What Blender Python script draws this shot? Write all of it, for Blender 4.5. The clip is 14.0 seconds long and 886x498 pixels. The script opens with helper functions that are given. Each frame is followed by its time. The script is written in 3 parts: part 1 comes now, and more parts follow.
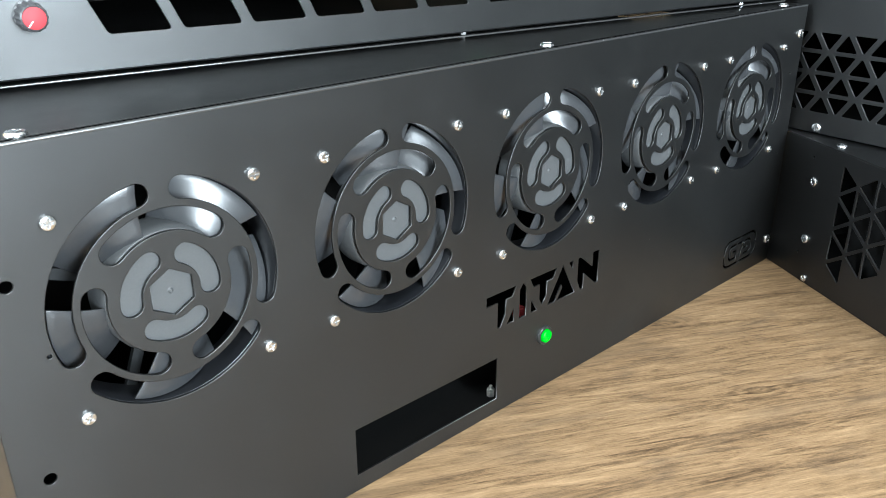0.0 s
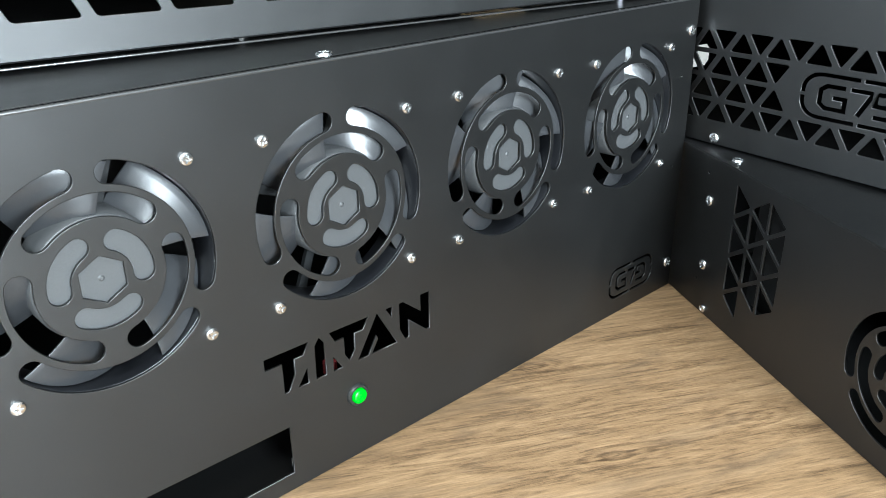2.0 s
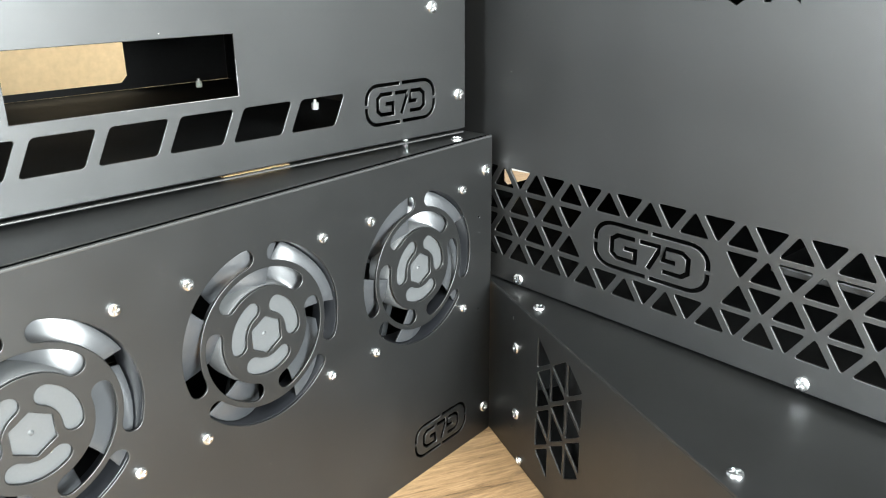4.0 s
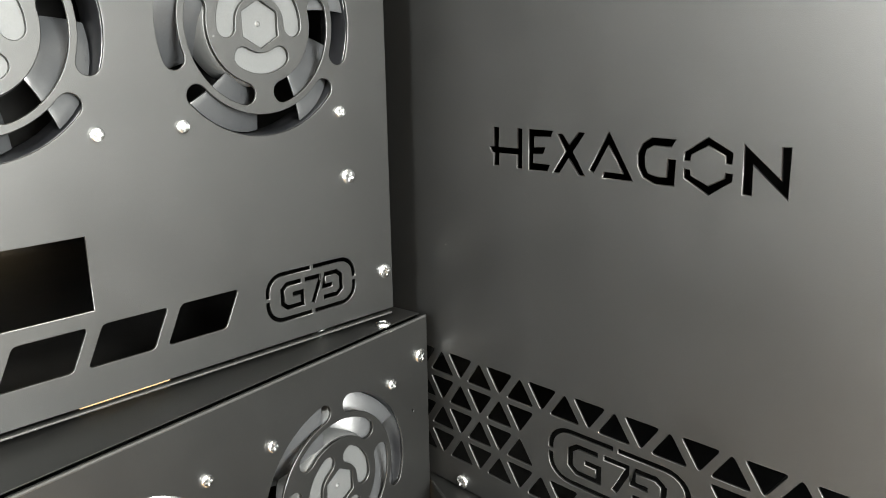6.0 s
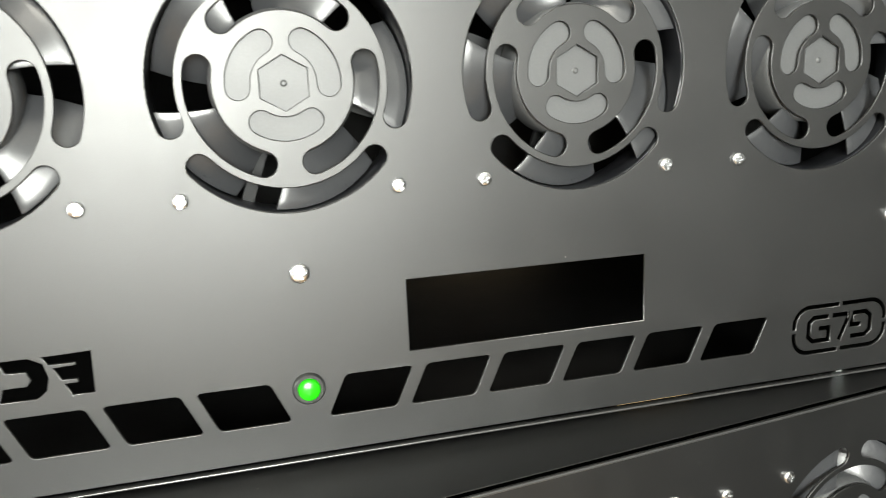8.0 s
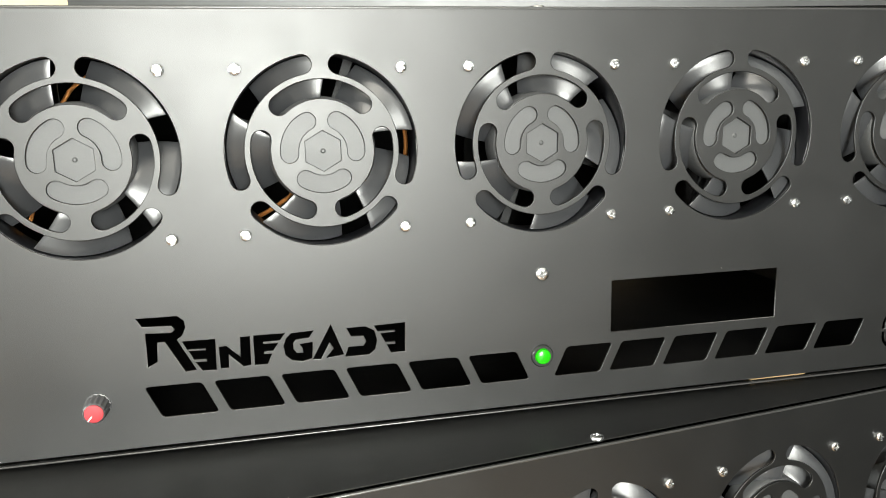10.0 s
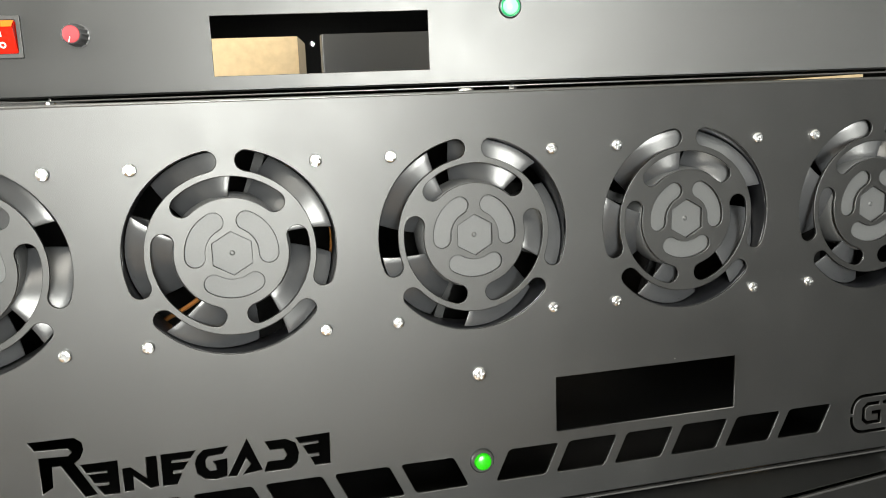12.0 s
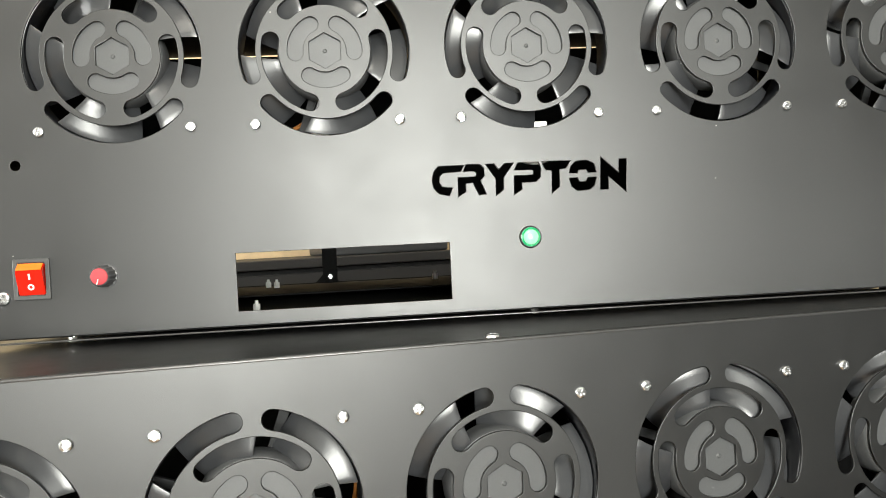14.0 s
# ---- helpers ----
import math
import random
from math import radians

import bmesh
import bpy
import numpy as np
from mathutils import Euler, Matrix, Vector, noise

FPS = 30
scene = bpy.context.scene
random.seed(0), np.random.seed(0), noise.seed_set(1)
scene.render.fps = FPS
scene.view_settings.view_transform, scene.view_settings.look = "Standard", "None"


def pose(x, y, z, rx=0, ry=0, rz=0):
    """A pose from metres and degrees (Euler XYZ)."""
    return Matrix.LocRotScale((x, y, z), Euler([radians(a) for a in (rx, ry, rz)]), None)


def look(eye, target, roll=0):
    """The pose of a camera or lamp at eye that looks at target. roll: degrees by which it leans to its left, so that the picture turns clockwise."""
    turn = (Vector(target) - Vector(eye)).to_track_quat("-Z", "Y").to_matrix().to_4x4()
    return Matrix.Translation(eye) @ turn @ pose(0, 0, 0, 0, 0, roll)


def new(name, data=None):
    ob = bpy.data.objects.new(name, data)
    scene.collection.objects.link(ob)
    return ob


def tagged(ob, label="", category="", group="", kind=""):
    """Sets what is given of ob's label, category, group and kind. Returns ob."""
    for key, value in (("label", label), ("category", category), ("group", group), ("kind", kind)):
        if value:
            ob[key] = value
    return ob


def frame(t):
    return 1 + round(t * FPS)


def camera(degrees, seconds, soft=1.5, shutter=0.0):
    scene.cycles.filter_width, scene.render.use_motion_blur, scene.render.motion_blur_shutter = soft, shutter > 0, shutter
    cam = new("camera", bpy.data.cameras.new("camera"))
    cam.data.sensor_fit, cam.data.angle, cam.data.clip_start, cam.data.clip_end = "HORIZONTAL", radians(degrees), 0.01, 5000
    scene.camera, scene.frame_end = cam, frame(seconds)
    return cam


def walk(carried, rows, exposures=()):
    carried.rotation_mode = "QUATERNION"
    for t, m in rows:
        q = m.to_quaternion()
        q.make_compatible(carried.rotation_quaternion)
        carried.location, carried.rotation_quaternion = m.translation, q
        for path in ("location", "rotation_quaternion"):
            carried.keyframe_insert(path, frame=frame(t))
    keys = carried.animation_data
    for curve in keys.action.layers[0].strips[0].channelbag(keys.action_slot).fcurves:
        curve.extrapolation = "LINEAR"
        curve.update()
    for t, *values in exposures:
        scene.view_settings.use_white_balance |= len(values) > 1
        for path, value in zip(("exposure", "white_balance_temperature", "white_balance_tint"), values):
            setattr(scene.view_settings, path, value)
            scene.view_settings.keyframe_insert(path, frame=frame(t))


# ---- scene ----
# ---- camera ----
cam = camera(58.083, 14.0, soft=0.75, shutter=0.15)
PATH = [
    (0.0, -0.4488, -0.3690, 0.3723, 66.961, 0.316, -42.573),
    (0.5, -0.4044, -0.3705, 0.3689, 66.402, 0.547, -42.367),
    (1.0, -0.3579, -0.3757, 0.3661, 66.013, 0.611, -42.336),
    (1.5, -0.3124, -0.3809, 0.3664, 65.874, 0.688, -42.367),
    (2.0, -0.2678, -0.3866, 0.3676, 66.020, 0.766, -42.526),
    (2.5, -0.2338, -0.3987, 0.3735, 66.262, 0.758, -43.337),
    (3.0, -0.2090, -0.4097, 0.3886, 67.055, 0.760, -44.976),
    (3.5, -0.1712, -0.4085, 0.4061, 68.208, 0.672, -47.154),
    (4.0, -0.1320, -0.3933, 0.4219, 69.832, 0.525, -49.688),
    (4.2, -0.1169, -0.3887, 0.4275, 70.602, 0.562, -50.727),
    (6.3, -0.0134, -0.3200, 0.4728, 75.918, 1.274, -52.260),
    (6.5, -0.0107, -0.3085, 0.4736, 76.065, 1.342, -49.501),
    (7.0, -0.0061, -0.2891, 0.4755, 76.420, 1.697, -40.377),
    (7.5, -0.0353, -0.2983, 0.4758, 76.917, 2.052, -30.685),
    (8.0, -0.0919, -0.3185, 0.4813, 77.503, 2.331, -22.650),
    (8.5, -0.1652, -0.3420, 0.4917, 78.268, 2.039, -19.075),
    (8.7, -0.1926, -0.3540, 0.4979, 78.178, 1.804, -18.324),
    (10.8, -0.2763, -0.4492, 0.5163, 79.379, 1.310, -22.418),
    (11.0, -0.2707, -0.4453, 0.5166, 79.409, 1.502, -22.722),
    (11.5, -0.2487, -0.4240, 0.5366, 79.094, 1.824, -22.985),
    (12.0, -0.2117, -0.3971, 0.5614, 79.806, 2.135, -21.220),
    (12.5, -0.2034, -0.3622, 0.5873, 81.082, 2.259, -19.774),
    (13.0, -0.2135, -0.3534, 0.6135, 83.431, 2.525, -18.827),
    (13.5, -0.2175, -0.3642, 0.6255, 86.697, 2.808, -19.854),
    (14.0, -0.2195, -0.3818, 0.6330, 89.307, 2.932, -21.140),
]
EXPOSURES = [(0.0, -0.32, 5750, 5), (3.0, 0.08, 5800, 5), (4.2, 0.78, 6400, 7), (6.3, 0.40, 6900, 9), (7.4, 0.0, 6900, 8), (8.7, -0.45, 6900, 8), (11.0, -0.58, 6900, 8.5), (12.5, -0.56, 6950, 9), (13.0, -0.75, 6950, 9), (14.0, -0.82, 6950, 9)]
walk(cam, [(t, pose(*p)) for t, *p in PATH], EXPOSURES)

# ---- light ----
world = bpy.data.worlds.new("world")
scene.world = world
world.use_nodes = True
world.node_tree.nodes["Background"].inputs[0].default_value = (0.9, 0.95, 1.0, 1)
world.node_tree.nodes["Background"].inputs[1].default_value = 0.15


def area_lamp(name, eye, target, sx, sy, watts, colour):
    data = bpy.data.lights.new(name, "AREA")
    data.shape, data.size, data.size_y, data.energy, data.color = "RECTANGLE", sx, sy, watts, colour
    ob = new(name, data)
    ob.matrix_world = look(eye, target)
    return ob


# south and west lamps: added fill in place of a light carried beside the camera
area_lamp("south_fill_light", (-0.54, -2.60, 0.76), (-0.10, 0.10, 0.55), 0.92, 1.05, 325, (0.955, 1.0, 0.995))
area_lamp("ceiling_lamp_light", (-0.75, -1.15, 1.78), (-0.75, -1.15, 0), 0.9, 0.5, 45, (1.0, 0.98, 0.92))
area_lamp("west_fill_light", (-2.60, 0.34, 1.00), (0.4, -0.15, 0.45), 0.8, 0.9, 160, (0.93, 0.98, 1.0))
# added fill that brightens the beige wall; no fixture hangs there
area_lamp("rear_wall_fill", (0.2, 1.3, 1.75), (0.2, 1.5, 0), 0.5, 0.3, 20, (1.0, 0.87, 0.68))


# ---- materials ----
def material(name, colour, rough=0.5, metal=0.0, spec=0.5):
    m = bpy.data.materials.new(name)
    m.use_nodes = True
    b = m.node_tree.nodes["Principled BSDF"]
    b.inputs["Base Color"].default_value = (*colour, 1)
    b.inputs["Roughness"].default_value = rough
    b.inputs["Metallic"].default_value = metal
    b.inputs["Specular IOR Level"].default_value = spec
    return m


def node(m, kind, **inputs):
    n = m.node_tree.nodes.new(kind)
    for k, v in inputs.items():
        n.inputs[k.replace("_", " ")].default_value = v
    return n


def wire(m, a, out, b, inp):
    m.node_tree.links.new(a.outputs[out], b.inputs[inp])


def powder_coat(name, colour, rough, grain=0.12, spec=0.5, size=1800.0, dust=False):
    """Fine-grained powder-coated steel: grain in the relief, cloudy wear in colour and gloss."""
    m = material(name, colour, rough, 0.0, spec)
    b = m.node_tree.nodes["Principled BSDF"]
    co = node(m, "ShaderNodeTexCoord")
    fine = node(m, "ShaderNodeTexNoise", Scale=size, Detail=2.0)
    wide = node(m, "ShaderNodeTexNoise", Scale=14.0, Detail=9.0, Roughness=0.72)
    wire(m, co, "Object", fine, "Vector")
    wire(m, co, "Object", wide, "Vector")
    bump = node(m, "ShaderNodeBump", Strength=grain, Distance=0.0004)
    wire(m, fine, "Fac", bump, "Height")
    wire(m, bump, "Normal", b, "Normal")
    ramp = node(m, "ShaderNodeMapRange", To_Min=rough - 0.10, To_Max=rough + 0.11)
    wire(m, wide, "Fac", ramp, "Value")
    wire(m, ramp, "Result", b, "Roughness")
    mix = node(m, "ShaderNodeMix")
    mix.data_type = "RGBA"
    mix.inputs["A"].default_value = (*[c * 0.82 for c in colour], 1)
    mix.inputs["B"].default_value = (*[c * 1.18 for c in colour], 1)
    wire(m, fine, "Fac", mix, "Factor")
    if not dust:
        wire(m, mix, "Result", b, "Base Color")
        return m
    # a few specks of pale dust
    cells = node(m, "ShaderNodeTexVoronoi", Scale=48.0)
    wire(m, co, "Object", cells, "Vector")
    few = node(m, "ShaderNodeSeparateColor")
    wire(m, cells, "Color", few, "Color")
    size = node(m, "ShaderNodeMapRange", From_Min=0.72, From_Max=1.0, To_Min=0.0, To_Max=0.034)
    wire(m, few, "Red", size, "Value")
    spot = node(m, "ShaderNodeMath")
    spot.operation = "LESS_THAN"
    wire(m, cells, "Distance", spot, 0)
    wire(m, size, "Result", spot, 1)
    dusty = node(m, "ShaderNodeMix")
    dusty.data_type = "RGBA"
    dusty.inputs["B"].default_value = (0.22, 0.21, 0.19, 1)
    wire(m, spot, "Value", dusty, "Factor")
    wire(m, mix, "Result", dusty, "A")
    wire(m, dusty, "Result", b, "Base Color")
    return m


STEEL = powder_coat("black_powder_coat", (0.0032, 0.0033, 0.0033), 0.41, 0.10, 0.62, dust=True)
# paler, glossier copy of the black coat: the glint on edges is in its colour
LIP = powder_coat("edge_glint_coat", (0.03, 0.03, 0.03), 0.30, 0.02, 0.9)
TAPE = powder_coat("tan_tape", (0.46, 0.31, 0.16), 0.55, 0.05, 0.4, 300.0)
SATIN = powder_coat("satin_grey_steel", (0.055, 0.057, 0.060), 0.34, 0.04, 0.5, 700.0)
# orange in place of the light on the red rocker's upper face
SWITCH_LIT_ORANGE = material("switch_lit_orange", (0.75, 0.13, 0.012), 0.25, 0.0, 0.5)
# same coat without gloss, so seams and case insides keep the black of shade
INNER = powder_coat("inner_shade_black", (0.008, 0.008, 0.008), 0.75, 0.05, 0.05)
PLASTIC = powder_coat("fan_plastic", (0.048, 0.0495, 0.051), 0.45, 0.04, 0.45, 900.0)
BLADE_PLASTIC = powder_coat("fan_blade_plastic", (0.026, 0.027, 0.029), 0.30, 0.03, 0.5, 900.0)
FRAME_PLASTIC = powder_coat("fan_frame_plastic", (0.008, 0.0085, 0.010), 0.30, 0.03, 0.55)
DULL_PLASTIC = powder_coat("dull_black_plastic", (0.008, 0.0085, 0.009), 0.62, 0.03, 0.2)
CHROME = material("zinc_screw", (0.74, 0.75, 0.76), 0.22, 1.0)
ZINC = material("dull_zinc", (0.72, 0.72, 0.70), 0.45, 0.35)
BEZEL = material("button_bezel", (0.035, 0.037, 0.036), 0.32, 0.6)
KNOB_BODY = powder_coat("knob_grey", (0.05, 0.05, 0.052), 0.42, 0.05)
KNOB_RED = material("knob_red", (0.33, 0.035, 0.042), 0.6, 0.0, 0.25)
SWITCH_RED = material("switch_red", (0.42, 0.010, 0.004), 0.22, 0.0, 0.35)
WHITE = material("white_mark", (0.85, 0.83, 0.78), 0.5)
GREY_PLASTIC = powder_coat("grey_plug_plastic", (0.06, 0.06, 0.06), 0.45, 0.05)
SWITCH_FRAME = powder_coat("switch_frame", (0.035, 0.035, 0.035), 0.4, 0.04)
COPPER = material("copper_wire", (0.55, 0.22, 0.06), 0.4, 0.5)
YELLOW = material("yellow_wire", (0.85, 0.6, 0.02), 0.4)


def lit(name, colour, glow, strength):
    m = material(name, colour, 0.25)
    b = m.node_tree.nodes["Principled BSDF"]
    b.inputs["Emission Color"].default_value = (*glow, 1)
    b.inputs["Emission Strength"].default_value = strength
    return m


GREEN = lit("green_lamp", (0.005, 0.14, 0.003), (0.004, 0.8, 0.002), 0.7)
GREEN_HOT = lit("pale_green_lamp", (0.05, 0.3, 0.12), (0.55, 1.0, 0.72), 1.25)
GREEN_RIM = lit("green_rim", (0.005, 0.16, 0.06), (0.0, 0.34, 0.13), 0.8)


def wood(name):
    """Brown oak laminate, its grain along x."""
    m = material(name, (0.3, 0.19, 0.1), 0.42)
    b = m.node_tree.nodes["Principled BSDF"]
    co = node(m, "ShaderNodeTexCoord")
    turned = node(m, "ShaderNodeMapping")
    turned.inputs["Rotation"].default_value = (0, 0, radians(GRAIN_TURN))
    wire(m, co, "Object", turned, "Vector")
    mp = node(m, "ShaderNodeMapping")
    mp.inputs["Scale"].default_value = (1.6, 17.0, 1.0)
    wire(m, turned, "Vector", mp, "Vector")
    warp = node(m, "ShaderNodeTexNoise", Scale=3.2, Detail=3.0, Distortion=0.6)
    wire(m, mp, "Vector", warp, "Vector")
    grain = node(m, "ShaderNodeTexNoise", Scale=6.5, Detail=10.0, Roughness=0.70, Distortion=1.6)
    wire(m, mp, "Vector", grain, "Vector")
    mp2 = node(m, "ShaderNodeMapping")
    mp2.inputs["Scale"].default_value = (22.0, 230.0, 9.0)
    wire(m, turned, "Vector", mp2, "Vector")
    pores = node(m, "ShaderNodeTexNoise", Scale=3.0, Detail=5.0, Roughness=0.72, Distortion=0.5)
    wire(m, mp2, "Vector", pores, "Vector")
    add = node(m, "ShaderNodeMath")
    add.operation = "MULTIPLY_ADD"
    add.inputs[1].default_value = 0.45
    wire(m, warp, "Fac", add, 0)
    wire(m, grain, "Fac", add, 2)
    add2 = node(m, "ShaderNodeMath")
    add2.operation = "MULTIPLY_ADD"
    add2.inputs[1].default_value = 0.7
    wire(m, pores, "Fac", add2, 0)
    wire(m, add, "Value", add2, 2)
    total = add2
    for kx, ky in KNOTS:
        shift = node(m, "ShaderNodeMapping")
        c, s = math.cos(radians(GRAIN_TURN)), math.sin(radians(GRAIN_TURN))
        shift.inputs["Location"].default_value = (-(kx * c - ky * s), -(kx * s + ky * c) * 2.2, 0)
        shift.inputs["Scale"].default_value = (1.0, 2.2, 0.0)
        wire(m, turned, "Vector", shift, "Vector")
        far = node(m, "ShaderNodeVectorMath")
        far.operation = "LENGTH"
        wire(m, shift, "Vector", far, 0)
        near = node(m, "ShaderNodeMapRange", From_Min=0.0, From_Max=0.055, To_Min=1.0, To_Max=0.0)
        wire(m, far, "Value", near, "Value")
        ring = node(m, "ShaderNodeMath")
        ring.operation = "MULTIPLY_ADD"
        ring.inputs[1].default_value = 420.0
        wire(m, far, "Value", ring, 0)
        lumps = node(m, "ShaderNodeMath")
        lumps.operation = "MULTIPLY"
        lumps.inputs[1].default_value = 14.0
        wire(m, grain, "Fac", lumps, 0)
        wire(m, lumps, "Value", ring, 2)
        wave = node(m, "ShaderNodeMath")
        wave.operation = "SINE"
        wire(m, ring, "Value", wave, 0)
        soft_ring = node(m, "ShaderNodeMath")
        soft_ring.operation = "MULTIPLY_ADD"
        soft_ring.inputs[1].default_value = 0.09
        soft_ring.inputs[2].default_value = -0.10
        wire(m, wave, "Value", soft_ring, 0)
        amount = node(m, "ShaderNodeMath")
        amount.operation = "MULTIPLY_ADD"
        wire(m, soft_ring, "Value", amount, 0)
        wire(m, near, "Result", amount, 1)
        wire(m, total, "Value", amount, 2)
        total = amount
    ramp = node(m, "ShaderNodeValToRGB")
    e = ramp.color_ramp.elements
    e[0].position, e[0].color = 0.58, (0.062, 0.036, 0.018, 1)
    e[1].position, e[1].color = 1.0, (0.36, 0.240, 0.130, 1)
    mid = e.new(0.78)
    mid.color = (0.215, 0.135, 0.069, 1)
    scale = node(m, "ShaderNodeMath")
    scale.operation = "MULTIPLY"
    scale.inputs[1].default_value = 0.745
    wire(m, total, "Value", scale, 0)
    wire(m, scale, "Value", ramp, "Fac")
    mp3 = node(m, "ShaderNodeMapping")
    mp3.inputs["Scale"].default_value = (5.0, 17.0, 1.0)
    wire(m, turned, "Vector", mp3, "Vector")
    cloud = node(m, "ShaderNodeTexNoise", Scale=1.9, Detail=5.0, Roughness=0.62, Distortion=0.8)
    wire(m, mp3, "Vector", cloud, "Vector")
    smudge = node(m, "ShaderNodeMapRange", From_Min=0.50, From_Max=0.74, To_Min=0.0, To_Max=0.62)
    wire(m, cloud, "Fac", smudge, "Value")
    stained = node(m, "ShaderNodeMix")
    stained.data_type = "RGBA"
    stained.inputs["B"].default_value = (0.085, 0.058, 0.038, 1)
    wire(m, smudge, "Result", stained, "Factor")
    wire(m, ramp, "Color", stained, "A")
    wire(m, stained, "Result", b, "Base Color")
    bump = node(m, "ShaderNodeBump", Strength=0.25, Distance=0.0006)
    wire(m, pores, "Fac", bump, "Height")
    wire(m, bump, "Normal", b, "Normal")
    return m


GRAIN_TURN = 28
KNOTS = [(0.031, -0.178), (0.148, -0.224), (0.074, -0.057)]
WOOD = wood("oak_laminate")
WALL = powder_coat("beige_wall_paint", (0.66, 0.52, 0.33), 0.7, 0.02, 0.3, 40.0)
PLASTER = powder_coat("white_wall_paint", (0.7, 0.69, 0.66), 0.75, 0.3, 0.3, 120.0)
# greys of the unseen walls, set by how much light they throw back
GREY_WALL = powder_coat("mid_grey_wall_paint", (0.40, 0.40, 0.39), 0.8, 0.3, 0.2, 120.0)
DARK_WALL = powder_coat("dark_grey_wall_paint", (0.10, 0.10, 0.098), 0.8, 0.3, 0.2, 120.0)
GREY_PAINT = powder_coat("dark_grey_cabinet_paint", (0.020, 0.020, 0.021), 0.55, 0.08, 0.3, 300.0)
GLASS = material("window_glass", (0.95, 0.97, 0.97), 0.02)
GLASS.node_tree.nodes["Principled BSDF"].inputs["Transmission Weight"].default_value = 1.0
FLOOR = powder_coat("floor_vinyl", (0.16, 0.12, 0.09), 0.5, 0.2, 0.4, 60.0)


# ---- mesh helpers ----
def finish(bm, name):
    bmesh.ops.recalc_face_normals(bm, faces=bm.faces)
    me = bpy.data.meshes.new(name)
    bm.to_mesh(me)
    bm.free()
    return me


def part(name, me, mat, parent=None, m=None, label="", smooth=False):
    """One mesh object under a thing or a part; me is a bmesh or a mesh."""
    if isinstance(me, bmesh.types.BMesh):
        me = finish(me, name)
    if not me.materials:
        me.materials.append(mat)
    if smooth:
        me.shade_smooth()
        me.set_sharp_from_angle(angle=radians(35))
    ob = new(name, me)
    ob.parent = parent
    if m is not None:
        ob.matrix_basis = m
    if label:
        ob["label"] = label
    return ob


def empty(name, m):
    ob = new(name)
    ob.matrix_basis = m
    ob.empty_display_size = 0.05
    return ob


def box_bm(x0, x1, y0, y1, z0, z1, bevel=0.0, seg=2, bm=None):
    own = bm is None
    bm = bm or bmesh.new()
    g = bmesh.ops.create_cube(bm, size=1)
    for v in g["verts"]:
        v.co = Vector((x0 + (v.co.x + 0.5) * (x1 - x0), y0 + (v.co.y + 0.5) * (y1 - y0), z0 + (v.co.z + 0.5) * (z1 - z0)))
    if bevel and own:
        bmesh.ops.bevel(bm, geom=bm.edges[:], offset=bevel, segments=seg, affect="EDGES", profile=0.5)
    return bm


def lathe_bm(profile, n=32, bm=None):
    """Turns a profile of (radius, depth) round the y axis; depth grows away from the viewer."""
    bm = bm or bmesh.new()
    rings = []
    for r, d in profile:
        if r < 1e-6:
            rings.append([bm.verts.new((0, d, 0))])
        else:
            rings.append([bm.verts.new((r * math.cos(2 * math.pi * i / n), d, r * math.sin(2 * math.pi * i / n))) for i in range(n)])
    for a, b in zip(rings, rings[1:]):
        for i in range(n):
            j = (i + 1) % n
            if len(a) == 1:
                bm.faces.new((a[0], b[i], b[j]))
            elif len(b) == 1:
                bm.faces.new((a[i], a[j], b[0]))
            else:
                bm.faces.new((a[i], a[j], b[j], b[i]))
    return bm


def plate(name, outlines, depth, bevel=0.0004):
    """A sheet in the x-z plane from y = 0 to y = depth; outlines inside the first one are cut through it."""
    cu = bpy.data.curves.new(name, "CURVE")
    cu.dimensions, cu.fill_mode = "2D", "BOTH"
    cu.extrude, cu.bevel_depth, cu.bevel_resolution, cu.offset = depth / 2 - bevel, bevel, 1, -bevel
    for loop in outlines:
        s = cu.splines.new("POLY")
        s.points.add(len(loop) - 1)
        for p, (x, z) in zip(s.points, loop):
            p.co = (x, z, 0, 1)
        s.use_cyclic_u = True
    ob = bpy.data.objects.new(name, cu)
    scene.collection.objects.link(ob)
    me = bpy.data.meshes.new_from_object(ob.evaluated_get(bpy.context.evaluated_depsgraph_get()))
    bpy.data.objects.remove(ob)
    bpy.data.curves.remove(cu)
    me.materials.clear()
    me.transform(Matrix(((1, 0, 0, 0), (0, 0, -1, depth / 2), (0, 1, 0, 0), (0, 0, 0, 1))))
    me.name = name
    bm = bmesh.new()
    bm.from_mesh(me)
    bmesh.ops.remove_doubles(bm, verts=bm.verts, dist=3e-5)
    bm.to_mesh(me)
    bm.free()
    return me


def rect(x0, x1, z0, z1, r=0.0):
    if r <= 0:
        return [(x0, z0), (x1, z0), (x1, z1), (x0, z1)]
    return rounded([(x0, z0), (x1, z0), (x1, z1), (x0, z1)], r)


def rounded(poly, r, n=4):
    """The polygon with its corners rounded by arcs that begin r from each corner."""
    out = []
    for i, p in enumerate(poly):
        p = Vector(p)
        a, b = Vector(poly[i - 1]) - p, Vector(poly[(i + 1) % len(poly)]) - p
        ra, rb = min(r, a.length * 0.45), min(r, b.length * 0.45)
        p0, p1 = p + a.normalized() * ra, p + b.normalized() * rb
        for k in range(n + 1):
            t = k / n
            q = p0 * (1 - t) ** 2 + p * 2 * t * (1 - t) + p1 * t * t
            out.append((q.x, q.y))
    return out


def circle(x, z, r, n=24):
    return [(x + r * math.cos(2 * math.pi * i / n), z + r * math.sin(2 * math.pi * i / n)) for i in range(n)]


